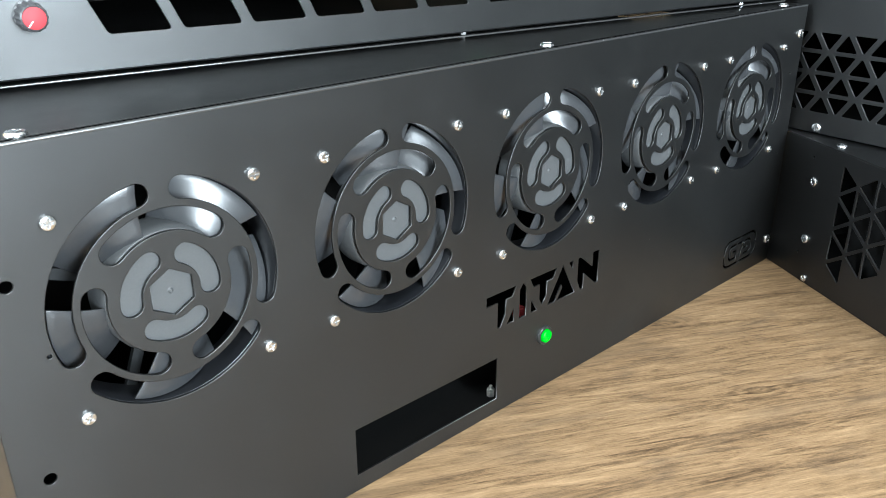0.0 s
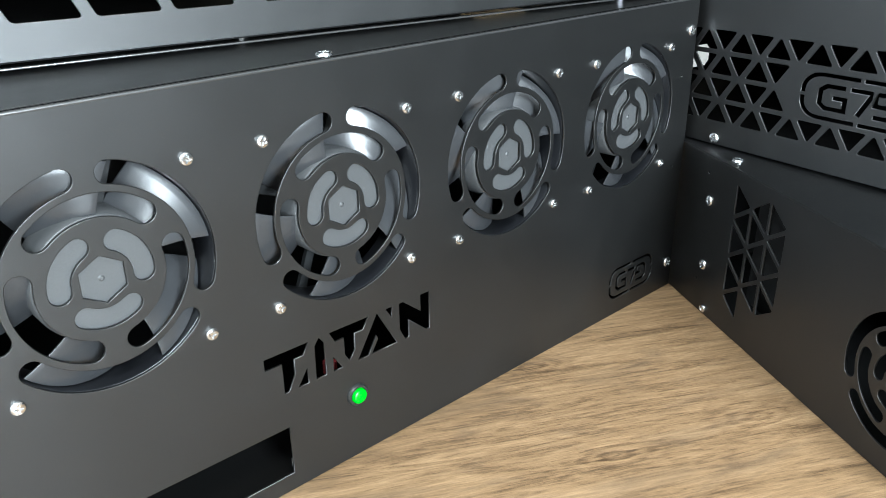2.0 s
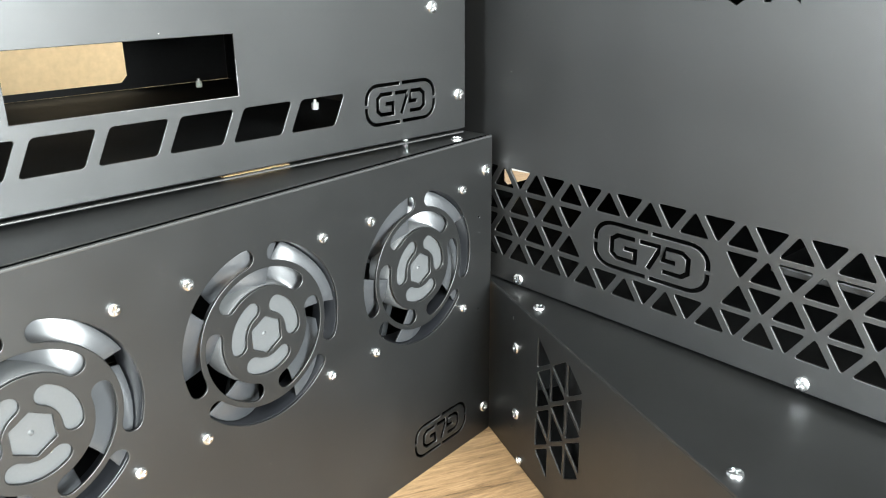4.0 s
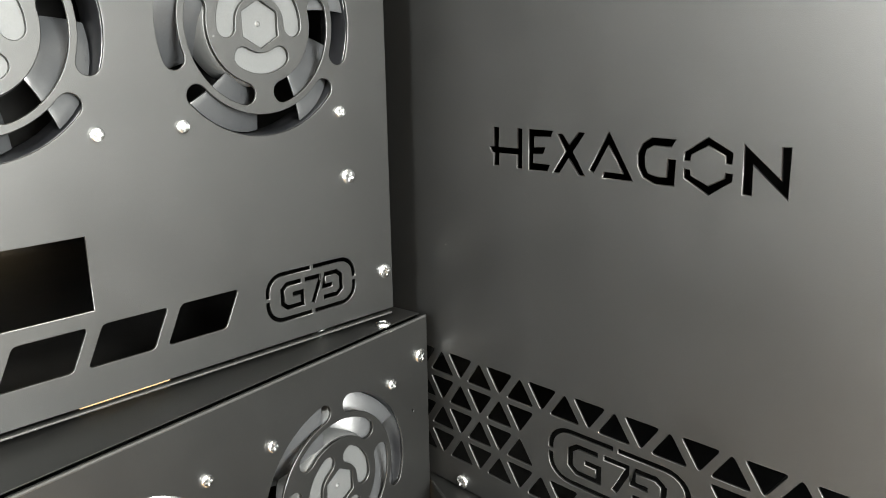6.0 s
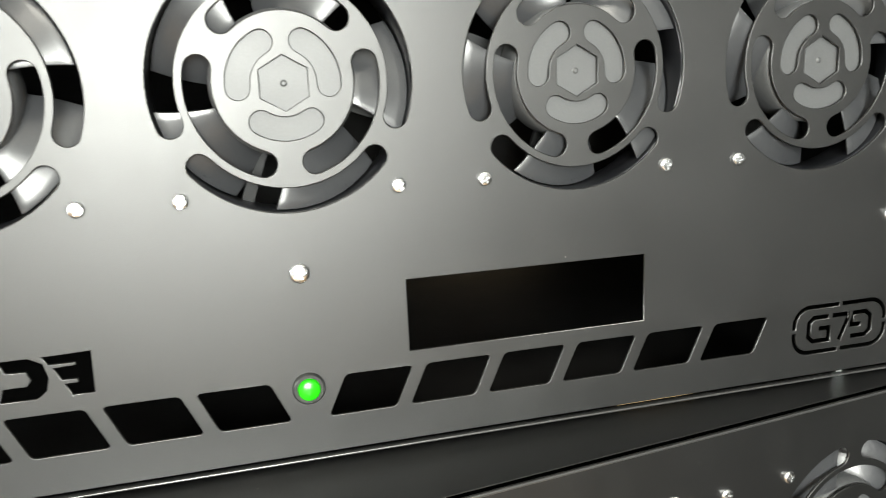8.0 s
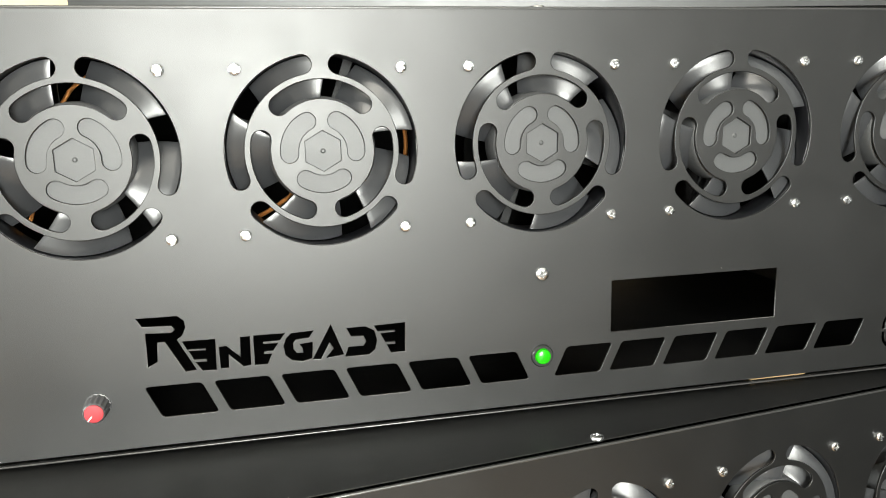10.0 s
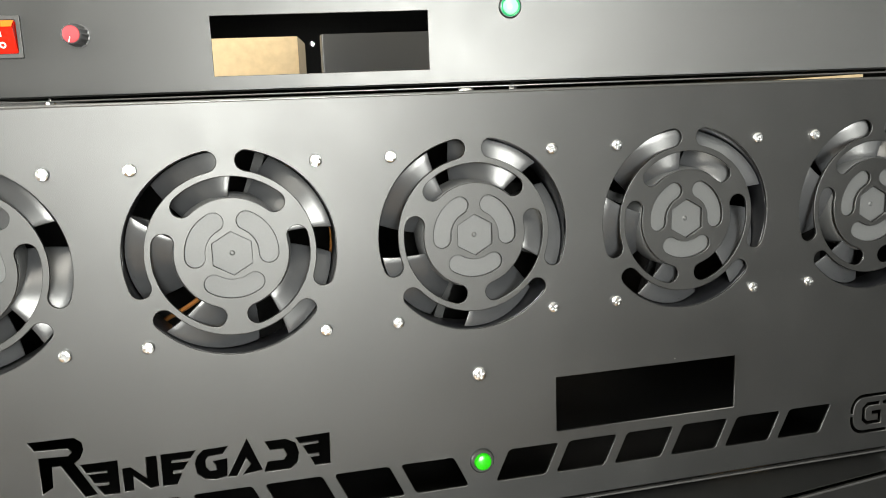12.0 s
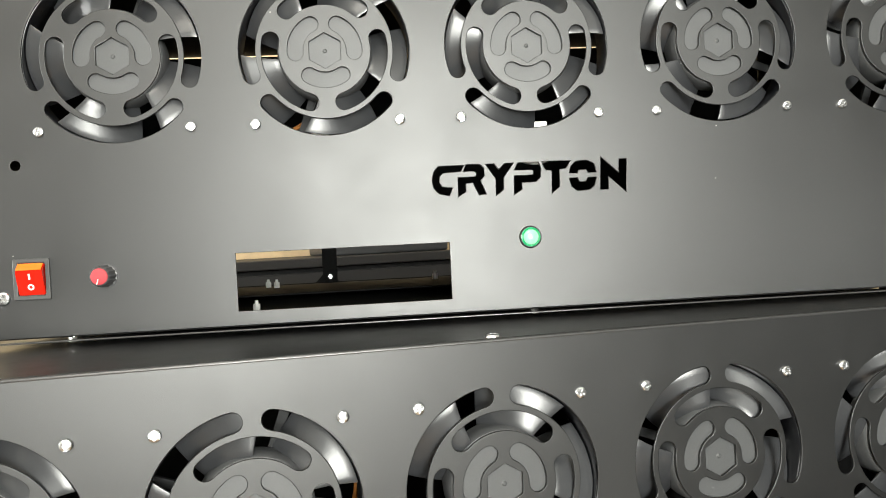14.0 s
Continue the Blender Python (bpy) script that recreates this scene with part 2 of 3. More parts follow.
def arc_slot(x, z, r0, r1, a0, a1, n=20):
    """A slot between two radii with round ends, from angle a0 to a1 (degrees) along its middle line."""
    rm, h = (r0 + r1) / 2, (r1 - r0) / 2
    pad = math.degrees(h / rm)
    a0, a1 = a0 + pad, a1 - pad
    pts = []
    for k in range(n + 1):
        a = radians(a0 + (a1 - a0) * k / n)
        pts.append((x + r1 * math.cos(a), z + r1 * math.sin(a)))
    e = radians(a1)
    cx, cz = x + rm * math.cos(e), z + rm * math.sin(e)
    for k in range(1, 8):
        b = e + math.pi * k / 8
        pts.append((cx + h * math.cos(b), cz + h * math.sin(b)))
    for k in range(n + 1):
        a = radians(a1 + (a0 - a1) * k / n)
        pts.append((x + r0 * math.cos(a), z + r0 * math.sin(a)))
    e = radians(a0)
    cx, cz = x + rm * math.cos(e), z + rm * math.sin(e)
    for k in range(1, 8):
        b = e + math.pi + math.pi * k / 8
        pts.append((cx + h * math.cos(b), cz + h * math.sin(b)))
    return pts


def grille(x, z, k=1.0):
    """Cuts of a fan grille: three rings of three slots round a hexagon."""
    cuts = []
    for i in range(3):
        t = 120 * i
        cuts.append(arc_slot(x, z, 0.0500 * k, 0.0622 * k, 95 + t, 204 + t))
        cuts.append(arc_slot(x, z, 0.0335 * k, 0.0460 * k, 39 + t, 141 + t))
        cuts.append(arc_slot(x, z, 0.0158 * k, 0.0272 * k, 101 + t, 199 + t))
    cuts.append([(x + 0.0132 * k * math.sin(radians(60 * i)), z + 0.0132 * k * math.cos(radians(60 * i))) for i in range(6)])
    return cuts


def mm(poly, du=0.0, dw=0.0):
    return [(u / 1000 + du, w / 1000 + dw) for u, w in poly]


def bar(x0, z0, x1, z1, h):
    d = Vector((x1 - x0, z1 - z0)).normalized() * h
    return [(x0 - d.y, z0 + d.x), (x0 + d.y, z0 - d.x), (x1 + d.y, z1 - d.x), (x1 - d.y, z1 + d.x)]


def stroke(points, h):
    """An open line of the half width h."""
    left, right = [], []
    for i, p in enumerate(points):
        p = Vector(p)
        a = (p - Vector(points[i - 1])).normalized() if i else None
        b = (Vector(points[i + 1]) - p).normalized() if i < len(points) - 1 else None
        d = ((a or b) + (b or a)).normalized()
        k = h / max(0.5, d.dot(a or b))
        left.append((p.x - d.y * k, p.y + d.x * k))
        right.append((p.x + d.y * k, p.y - d.x * k))
    return left + right[::-1]


def badge(x, z, k=1.0, kz=None):
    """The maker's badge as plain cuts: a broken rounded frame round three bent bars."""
    cuts = []
    kz = kz or k
    W, H, R, g = 0.0330, 0.0145, 0.0105, 0.0012
    for sx in (1, -1):
        for sz in (1, -1):
            line = [(g, H)]
            for i in range(7):
                a = radians(90 - 15 * i)
                line.append((W - R + R * math.cos(a), H - R + R * math.sin(a)))
            line.append((W, g))
            cuts.append([(x + k * sx * u, z + kz * sz * w) for u, w in stroke(line, 0.00125)])
    left = [(-0.0085, 0.0075), (-0.0190, 0.0075), (-0.0225, 0.0045), (-0.0225, -0.0045), (-0.0190, -0.0075), (-0.0080, -0.0075), (-0.0080, 0.0002), (-0.0150, 0.0002)]
    mid = [(-0.0055, 0.0075), (0.0070, 0.0075), (0.0000, -0.0087)]
    right = [(0.0085, -0.0075), (0.0190, -0.0075), (0.0225, -0.0045), (0.0225, 0.0045), (0.0190, 0.0075), (0.0085, 0.0075), (0.0085, -0.0002), (0.0155, -0.0002)]
    for line in (left, mid, right):
        cuts.append([(x + k * u, z + kz * w) for u, w in stroke(line, 0.00135)])
    return cuts


# ---- small parts, built once ----
def screw_mesh(r):
    a, b = 0.14 * r, 0.58 * r
    plus = [(a, a), (a, b), (-a, b), (-a, a), (-b, a), (-b, -a), (-a, -a), (-a, -b), (a, -b), (a, -a), (b, -a), (b, a)]
    bm = bmesh.new()
    top = plate("top", [circle(0, 0, r * 0.86, 20), plus], 0.0010, 0.0002)
    top.transform(Matrix.Translation((0, -0.0025, 0)))
    for v in top.vertices:
        v.co.y += 0.0009 * ((v.co.x ** 2 + v.co.z ** 2) / (r * r)) ** 1.5
    bm.from_mesh(top)
    bpy.data.meshes.remove(top)
    lathe_bm([(r * 0.8, -0.0016), (r * 0.86, -0.0018), (r * 0.97, -0.0012), (r, -0.0004), (r, 0.0006)], 20, bm)
    lathe_bm([(0, -0.0012), (r * 0.8, -0.0012)], 12, bm)
    me = finish(bm, "screw")
    me.shade_smooth()
    me.set_sharp_from_angle(angle=radians(40))
    return me


SCREW = screw_mesh(0.0040)
BIG_SCREW = screw_mesh(0.0052)
SCREW.materials.append(CHROME)
BIG_SCREW.materials.append(CHROME)


def fan_meshes():
    frame_me = plate("fan_frame", [rect(-0.0640, 0.0640, -0.0640, 0.0640, 0.010), circle(0, 0, 0.0618, 56)], 0.025, 0.0014)
    strut = finish(box_bm(-0.003, 0.003, 0.0215, 0.0248, 0.021, 0.0630), "strut")
    mount = finish(lathe_bm([(0, 0.0205), (0.022, 0.0205), (0.022, 0.0248), (0, 0.0248)], 24), "motor_mount")
    hub = lathe_bm([(0, 0.0003), (0.0008, 0.0003), (0.0014, 0.0008), (0.0017, 0.0010), (0.0019, 0.0010), (0.0310, 0.0010), (0.0313, 0.0010), (0.0335, 0.0016), (0.0348, 0.0034), (0.0352, 0.0200), (0, 0.0200)], 56)
    hub = finish(hub, "hub")
    blade = bmesh.new()
    nr, na = 6, 12
    layers = []
    for side in (0, 1):
        g = []
        for i in range(nr + 1):
            q = i / nr
            r = 0.0340 + 0.0270 * q
            row = []
            for k in range(na + 1):
                s = k / na
                a = radians(s * 54 - 7 * q + 4)
                d = 0.0010 + 0.0205 * (0.10 * s + 0.90 * s * s) * (1.0 - 0.12 * q) + side * 0.0014
                row.append(blade.verts.new((r * math.cos(a), d, r * math.sin(a))))
            g.append(row)
        layers.append(g)
    for g in layers:
        for i in range(nr):
            for k in range(na):
                blade.faces.new((g[i][k], g[i][k + 1], g[i + 1][k + 1], g[i + 1][k]))
    A, B = layers
    for i in range(nr):
        for k in (0, na):
            blade.faces.new((A[i][k], A[i + 1][k], B[i + 1][k], B[i][k]))
    for k in range(na):
        for i in (0, nr):
            blade.faces.new((A[i][k], A[i][k + 1], B[i][k + 1], B[i][k]))
    bmesh.ops.recalc_face_normals(blade, faces=blade.faces)
    rims = [e for e in blade.edges if len(e.link_faces) == 2 and e.calc_face_angle() > 0.9]
    bmesh.ops.bevel(blade, geom=rims, offset=0.00045, segments=2, affect="EDGES", profile=0.5)
    blade = finish(blade, "blade")
    for me in (hub, blade, frame_me):
        me.shade_smooth()
        me.set_sharp_from_angle(angle=radians(38))
    return frame_me, hub, blade, strut, mount


FAN_FRAME, HUB, BLADE, STRUT, MOUNT = fan_meshes()


def fan(case, u, w, turn):
    """A five-bladed fan behind the front sheet, its blades turned by so many degrees."""
    f = part("fan", FAN_FRAME, FRAME_PLASTIC, case, pose(u, 0.0018, w), "black plastic case fan with five wide blades")
    part("hub", HUB, PLASTIC, f, pose(0, 0, 0), "matt grey fan hub")
    part("motor_mount", MOUNT, DULL_PLASTIC, f, pose(0, 0, 0))
    for i in range(5):
        if i < 4:
            part("strut", STRUT, DULL_PLASTIC, f, Matrix.Rotation(radians(90 * i + 20), 4, "Y"))
        part("blade", BLADE, BLADE_PLASTIC, f, Matrix.Rotation(-radians(turn + 72 * i), 4, "Y"))
    return f


def screw(case, u, w, mesh=None, turn=None):
    m = pose(u, 0, w) @ Matrix.Rotation(random.uniform(0, 6.28) if turn is None else turn, 4, "Y")
    return part("screw", mesh or SCREW, CHROME, case, m)


def top_screw(case, u, y, z):
    return part("screw", BIG_SCREW, CHROME, case, pose(u, y, z, -90) @ Matrix.Rotation(random.uniform(0, 6.28), 4, "Y"))


def hex_post(r, h):
    bm = bmesh.new()
    g = bmesh.ops.create_cone(bm, cap_ends=True, segments=6, radius1=r, radius2=r, depth=h)
    bmesh.ops.translate(bm, verts=g["verts"], vec=(0, 0, h / 2))
    g = bmesh.ops.create_cone(bm, cap_ends=True, segments=10, radius1=r * 0.5, radius2=r * 0.45, depth=h * 0.5)
    bmesh.ops.translate(bm, verts=g["verts"], vec=(0, 0, h * 1.25))
    return finish(bm, "standoff")


STANDOFF = hex_post(0.0034, 0.0062)
STANDOFF.materials.append(ZINC)
FOOT_SCREW = hex_post(0.0034, 0.0034)
FOOT_SCREW.materials.append(CHROME)


def push_button(case, u, w, mat, label, collar=None):
    ring = lathe_bm([(0.0058, -0.0006), (0.0060, -0.0022), (0.0075, -0.0022), (0.0084, -0.0012), (0.0086, 0.0004), (0.0058, 0.0004)], 32)
    b = part("push_button", ring, BEZEL, case, pose(u, 0, w), label, True)
    cap = lathe_bm([(0, -0.0052), (0.0040, -0.0050), (0.0052, -0.0043), (0.0057, -0.0030), (0.0057, 0.0006), (0, 0.0006)], 32)
    part("cap", cap, mat, b, pose(0, 0, 0), "", True)
    if collar:
        rim = lathe_bm([(0.0058, -0.0018), (0.0059, -0.0032), (0.0066, -0.0034), (0.0073, -0.0026), (0.0074, -0.0016)], 32)
        part("collar", rim, collar, b, pose(0, 0, 0), "green translucent collar", True)


def knob(case, u, w, turn):
    n = 84
    bm = bmesh.new()
    rings = []
    for r, d, flute in ((0.0001, -0.0146, 0), (0.0058, -0.0146, 0), (0.0061, -0.0150, 0), (0.0068, -0.0142, 0.02), (0.0070, -0.0130, 0.05), (0.0076, -0.0016, 0.05), (0.0083, -0.0014, 0), (0.0083, -0.0004, 0)):
        rings.append([bm.verts.new((r * (1 + flute * math.cos(14 * a)) * math.cos(a), d, r * (1 + flute * math.cos(14 * a)) * math.sin(a))) for a in (2 * math.pi * i / n for i in range(n))])
    for p, q in zip(rings, rings[1:]):
        for i in range(n):
            bm.faces.new((p[i], p[(i + 1) % n], q[(i + 1) % n], q[i]))
    k = part("knob", bm, KNOB_BODY, case, pose(u, 0, w), "dark grey ribbed control knob with red cap", True)
    part("cap", lathe_bm([(0, -0.0156), (0.0050, -0.0155), (0.0058, -0.0150), (0.0058, -0.0144)], 36), KNOB_RED, k, pose(0, 0, 0), "", True)
    part("pointer_line", box_bm(-0.0003, 0.0003, -0.0158, -0.0154, -0.0056, -0.0018), WHITE, k, Matrix.Rotation(turn, 4, "Y"))


def cable(case, points, r, mat, label):
    """A round cable through the points, inside a case."""
    pts = [Vector(p) for p in points]
    line = []
    for i in range(len(pts) - 1):
        p0, p1, p2, p3 = pts[max(i - 1, 0)], pts[i], pts[i + 1], pts[min(i + 2, len(pts) - 1)]
        for k in range(8):
            t = k / 8
            line.append(0.5 * (2 * p1 + (p2 - p0) * t + (2 * p0 - 5 * p1 + 4 * p2 - p3) * t * t + (3 * p1 - p0 - 3 * p2 + p3) * t ** 3))
    line.append(pts[-1])
    bm = bmesh.new()
    rings = []
    for i, p in enumerate(line):
        d = (line[min(i + 1, len(line) - 1)] - line[max(i - 1, 0)]).normalized()
        a = d.orthogonal().normalized()
        c = d.cross(a)
        rings.append([bm.verts.new(p + r * (a * math.cos(k * math.pi / 4) + c * math.sin(k * math.pi / 4))) for k in range(8)])
    for p, q in zip(rings, rings[1:]):
        for k in range(8):
            bm.faces.new((p[k], p[(k + 1) % 8], q[(k + 1) % 8], q[k]))
    return part("cable", bm, mat, case, None, label, True)


# ---- cut-out words ----
def word_one():
    """Cut-out word of the lower case."""
    out = [
        [(-67.6, 106.7), (-35.1, 106.7), (-39.5, 98.9), (-46.7, 98.9), (-46.7, 87.5), (-52.1, 77), (-55.3, 77), (-55.3, 98.9), (-67.6, 98.9)],
        [(-37.2, 88.6), (-37.2, 77), (-44.9, 77)],
        [(-30.6, 101.8), (-26.8, 106.7), (-23.2, 101.6), (-23.2, 77), (-31, 77)],
        [(-16.9, 88.3), (-10, 77), (-17, 77)],
    ]
    out += [
        [(-18.7, 106.7), (13, 106.7), (8.6, 98.9), (0.9, 98.9), (0.8, 86.4), (-3.9, 79.8), (-7.4, 85.8), (-7.4, 98.9), (-14.7, 98.9)],
        [(20.9, 106.7), (37.3, 77), (15, 77), (21.0, 86.9), (19.5, 90.1), (11.7, 77), (3.1, 77)],
        [(28.5, 106.7), (34, 106.7), (33.5, 98.8)],
        [(40.5, 106.7), (44.2, 106.7), (60.2, 93.6), (60.2, 106.7), (68.3, 106.7), (68.3, 77), (65.1, 77), (48.6, 91.2), (48.4, 77), (45, 77), (40.5, 86.5)],
    ]
    return out


def word_two():
    """Cut-out word of the middle case."""
    out = [
        [(-275.2, 91.2), (-249.9, 91.0), (-246.0, 87.6), (-245.5, 82.9), (-247.8, 77.7), (-251.3, 75.1), (-240.4, 53.6), (-247.4, 53.0), (-258.6, 74.5), (-263.6, 74.5), (-264.3, 61.5), (-270.4, 58.2), (-270.2, 80.8), (-254.1, 80.0), (-251.8, 82.2), (-253.7, 85.0), (-271.9, 85.7)],
        [(-248.2, 73.6), (-227.5, 73.5), (-227.8, 52.4), (-236.7, 52.7), (-240.5, 58.7), (-233.6, 58.5), (-233.4, 60.5), (-241.6, 60.9), (-244.4, 66.7), (-233.7, 66.3), (-233.6, 67.9), (-245.5, 68.0)],
        [(-225.2, 67.7), (-220.5, 68.0), (-211.7, 59.4), (-211.2, 73.2), (-205.3, 73.3), (-205.5, 53.5), (-210.3, 53.0), (-219.5, 62.2), (-219.8, 53.1), (-225.1, 53.0)],
    ]
    out += [
        [(-202.7, 73.5), (-182.3, 73.3), (-185.7, 68.9), (-196.9, 68.7), (-197.0, 67.1), (-187.2, 66.8), (-190.4, 62.2), (-196.6, 62.0), (-196.8, 60.0), (-191.5, 59.8), (-194.6, 53.0), (-203.0, 53.2)],
        [(-163.2, 73.4), (-166.5, 68.9), (-175.4, 68.4), (-177.3, 65.9), (-177.2, 61.7), (-175.0, 58.7), (-170.7, 58.7), (-170.9, 62.0), (-172.7, 64.8), (-164.3, 65.5), (-164.8, 54.0), (-171.5, 52.8), (-178.3, 54.1), (-182.5, 58.1), (-183.3, 64.5), (-181.7, 69.5), (-178.0, 72.9)],
        [(-151.5, 76.7), (-143.3, 54.7), (-155.5, 53.3), (-150.1, 59.7), (-152.8, 64.3), (-159.1, 53.1), (-164.5, 53.3)],
    ]
    out += [
        [(-140.8, 73.1), (-128.0, 73.2), (-122.0, 69.8), (-120.3, 62.8), (-121.7, 56.5), (-126.0, 53.1), (-142.4, 53.1), (-140.0, 59.6), (-129.8, 59.6), (-127.6, 62.5), (-129.4, 67.0), (-138.1, 67.3)],
        [(-121.9, 73.2), (-100.4, 73.8), (-100.9, 52.9), (-110.8, 53.1), (-113.3, 58.8), (-107.6, 58.8), (-107.5, 61.0), (-114.6, 61.1), (-117.6, 67.2), (-107.6, 67.5), (-107.6, 69.2), (-119.6, 69.2)],
    ]
    return out


def word_three():
    """Cut-out word of the upper case."""
    out = [
        [(-52.0, 113.0), (-54.8, 108.4), (-68.1, 107.9), (-70.9, 105.2), (-71.1, 100.9), (-69.4, 97.5), (-61.2, 96.5), (-64.0, 90.6), (-71.8, 92.4), (-75.6, 96.8), (-76.5, 102.6), (-75.0, 108.9), (-71.5, 112.8)],
        [(-50.5, 113.4), (-40.3, 113.2), (-37.2, 110.2), (-37.0, 104.5), (-40.2, 101.0), (-36.1, 90.7), (-41.8, 90.3), (-46.1, 99.8), (-51.5, 99.3), (-51.5, 93.3), (-57.5, 89.3), (-57.2, 103.9), (-43.7, 104.0), (-42.9, 106.9), (-45.0, 108.4), (-52.9, 108.3)],
        [(-36.0, 113.1), (-29.4, 113.2), (-26.0, 108.3), (-21.4, 113.2), (-14.4, 113.2), (-22.7, 102.4), (-22.8, 93.8), (-28.8, 89.0), (-28.5, 101.9)],
    ]
    out += [
        [(-11.1, 113.2), (4.3, 113.1), (6.3, 108.4), (5.7, 101.9), (2.1, 98.4), (-8.9, 98.2), (-8.9, 93.1), (-15.0, 89.1), (-14.5, 103.5), (0.2, 103.6), (0.8, 106.5), (-1.1, 107.6), (-14.3, 107.8)],
        [(6.6, 113.5), (29.6, 113.3), (25.5, 107.6), (20.3, 107.1), (20.1, 94.0), (13.9, 88.9), (14.7, 106.6), (9.9, 106.8)],
        [(27.9, 103.9), (29.3, 108.9), (33.2, 112.4), (42.2, 113.0), (47.3, 110.3), (49.2, 103.7), (42.5, 103.5), (41.1, 106.2), (35.2, 106.0), (34.3, 103.3)],
    ]
    out += [
        [(27.7, 99.9), (34.1, 100.0), (35.4, 96.7), (40.7, 96.8), (42.3, 100.0), (49.1, 99.9), (47.2, 93.6), (43.4, 90.8), (33.6, 90.1), (29.3, 93.6)],
        [(52.8, 115.2), (66.5, 102.2), (67.0, 112.9), (73.0, 113.0), (71.8, 87.5), (58.1, 100.4), (57.9, 90.2), (51.6, 90.4)],
    ]
    return out


def word_four():
    """Cut-out word of the tall case."""
    out = [
        [(62.8, 416.0), (67.1, 416.0), (66.8, 403.9), (82.2, 404.1), (82.0, 416.2), (85.7, 416.2), (85.6, 392.2), (81.8, 392.2), (81.9, 400.4), (67.2, 400.3), (66.9, 392.6), (62.8, 392.4), (63.2, 400.2), (61.0, 400.4), (59.3, 404.0), (63.2, 404.0)],
        [(90.8, 416.3), (108.8, 416.3), (107.1, 412.7), (95.1, 412.4), (94.7, 405.7), (103.4, 406.4), (101.6, 402.4), (94.4, 401.9), (94.1, 396.4), (106.7, 396.3), (104.9, 392.5), (90.9, 392.1)],
        [(112.1, 414.7), (115.4, 415.0), (120.7, 409.0), (127.0, 416.5), (131.3, 416.6), (123.0, 405.4), (131.7, 392.3), (127.5, 392.3), (120.2, 401.6), (113.7, 392.4), (109.1, 392.2), (117.9, 405.1)],
    ]
    out += [
        [(147.1, 418.2), (163.0, 392.6), (143.4, 392.5), (144.6, 395.9), (156.7, 395.9), (147.0, 411.0), (137.7, 394.8), (134.6, 396.1)],
        [(187.6, 416.5), (185.1, 412.7), (174.9, 412.8), (170.7, 410.5), (169.7, 406.4), (170.0, 401.3), (172.0, 397.6), (177.1, 396.3), (183.1, 396.5), (183.4, 406.2), (187.9, 406.1), (187.5, 392.7), (176.1, 392.5), (169.0, 395.5), (165.8, 400.9), (165.5, 407.8), (168.1, 413.1), (173.5, 416.6)],
        [(205.1, 418.8), (218.2, 412.2), (218.1, 406.6), (215.0, 406.7), (214.7, 410.4), (205.4, 414.8), (196.3, 409.8), (195.9, 406.5), (192.5, 406.3), (192.6, 410.6)],
    ]
    out += [
        [(192.8, 402.2), (196.0, 401.8), (196.2, 398.9), (206.3, 394.5), (214.7, 399.3), (215.0, 402.0), (218.7, 401.8), (218.5, 398.1), (206.7, 390.0), (192.8, 397.5)],
        [(223.7, 416.8), (242.9, 400.8), (241.9, 416.6), (246.1, 416.8), (246.3, 392.2), (228.5, 407.4), (228.8, 392.5), (224.2, 392.5)],
    ]
    return out


# ---- the room ----
def slab(name, x0, x1, y0, y1, z0, z1, mat, label, category):
    return tagged(part(name, box_bm(x0, x1, y0, y1, z0, z1), mat), label, category, kind="structure")


slab("floor", -2.7, 2.7, -2.7, 2.1, -0.85, -0.75, FLOOR, "dark brown vinyl floor of the workshop", "floor")
slab("ceiling", -2.7, 2.7, -2.7, 2.1, 1.85, 1.95, PLASTER, "plain white painted ceiling", "ceiling")
slab("wall_north", -2.6, 2.6, 2.0, 2.1, -0.75, 1.85, WALL, "warm beige painted wall behind the cases", "wall")
slab("wall_east", 2.6, 2.7, -2.7, 2.1, -0.75, 1.85, GREY_WALL, "unseen wall in mid grey to set reflected light", "wall")


def window_wall(name, m, x0, x1, hole, mat, label):
    """A wall with one opening cut through it for an added window and its fill lamp."""
    me = plate(name, [rect(x0, x1, -0.75, 1.85), rect(*hole)], 0.10)
    return tagged(part(name, me, mat, None, m), label, "wall", kind="structure")


def window(name, m, hole):
    """An added, unseen white framed window in the outer half of its opening."""
    x0, x1, z0, z1 = hole
    win = tagged(empty(name, m), "unseen white framed window added round a fill lamp", "window", kind="structure")
    frame_me = plate("window_frame", [rect(x0 + 0.001, x1 - 0.001, z0 + 0.001, z1 - 0.001), rect(x0 + 0.035, x1 - 0.035, z0 + 0.035, z1 - 0.035)], 0.03, 0.002)
    part("window_frame", frame_me, PLASTER, win, pose(0, -0.095, 0))
    part("window_sill", box_bm(x0 - 0.03, x1 + 0.03, 0.002, 0.06, z0 - 0.025, z0 - 0.001, 0.003), PLASTER, win)
    pane = part("pane", box_bm(x0 + 0.034, x1 - 0.034, -0.082, -0.078, z0 + 0.034, z1 - 0.034), GLASS, win)
    pane.visible_shadow = False


# openings for the two fill lamps; both windows are added and out of view
SOUTH_HOLE = (-1.06, -0.02, 0.16, 1.36)
WEST_HOLE = (-0.14, 0.82, 0.48, 1.52)
window_wall("wall_south", pose(0, -2.7, 0), -2.6, 2.6, SOUTH_HOLE, DARK_WALL, "unseen wall darkened against reflected light, with an added window")
window_wall("wall_west", pose(-2.6, 0, 0, 0, 0, 90), -2.7, 2.1, WEST_HOLE, PLASTER, "plain light painted wall with an added window")
window("added_window_1", pose(0, -2.6, 0), SOUTH_HOLE)
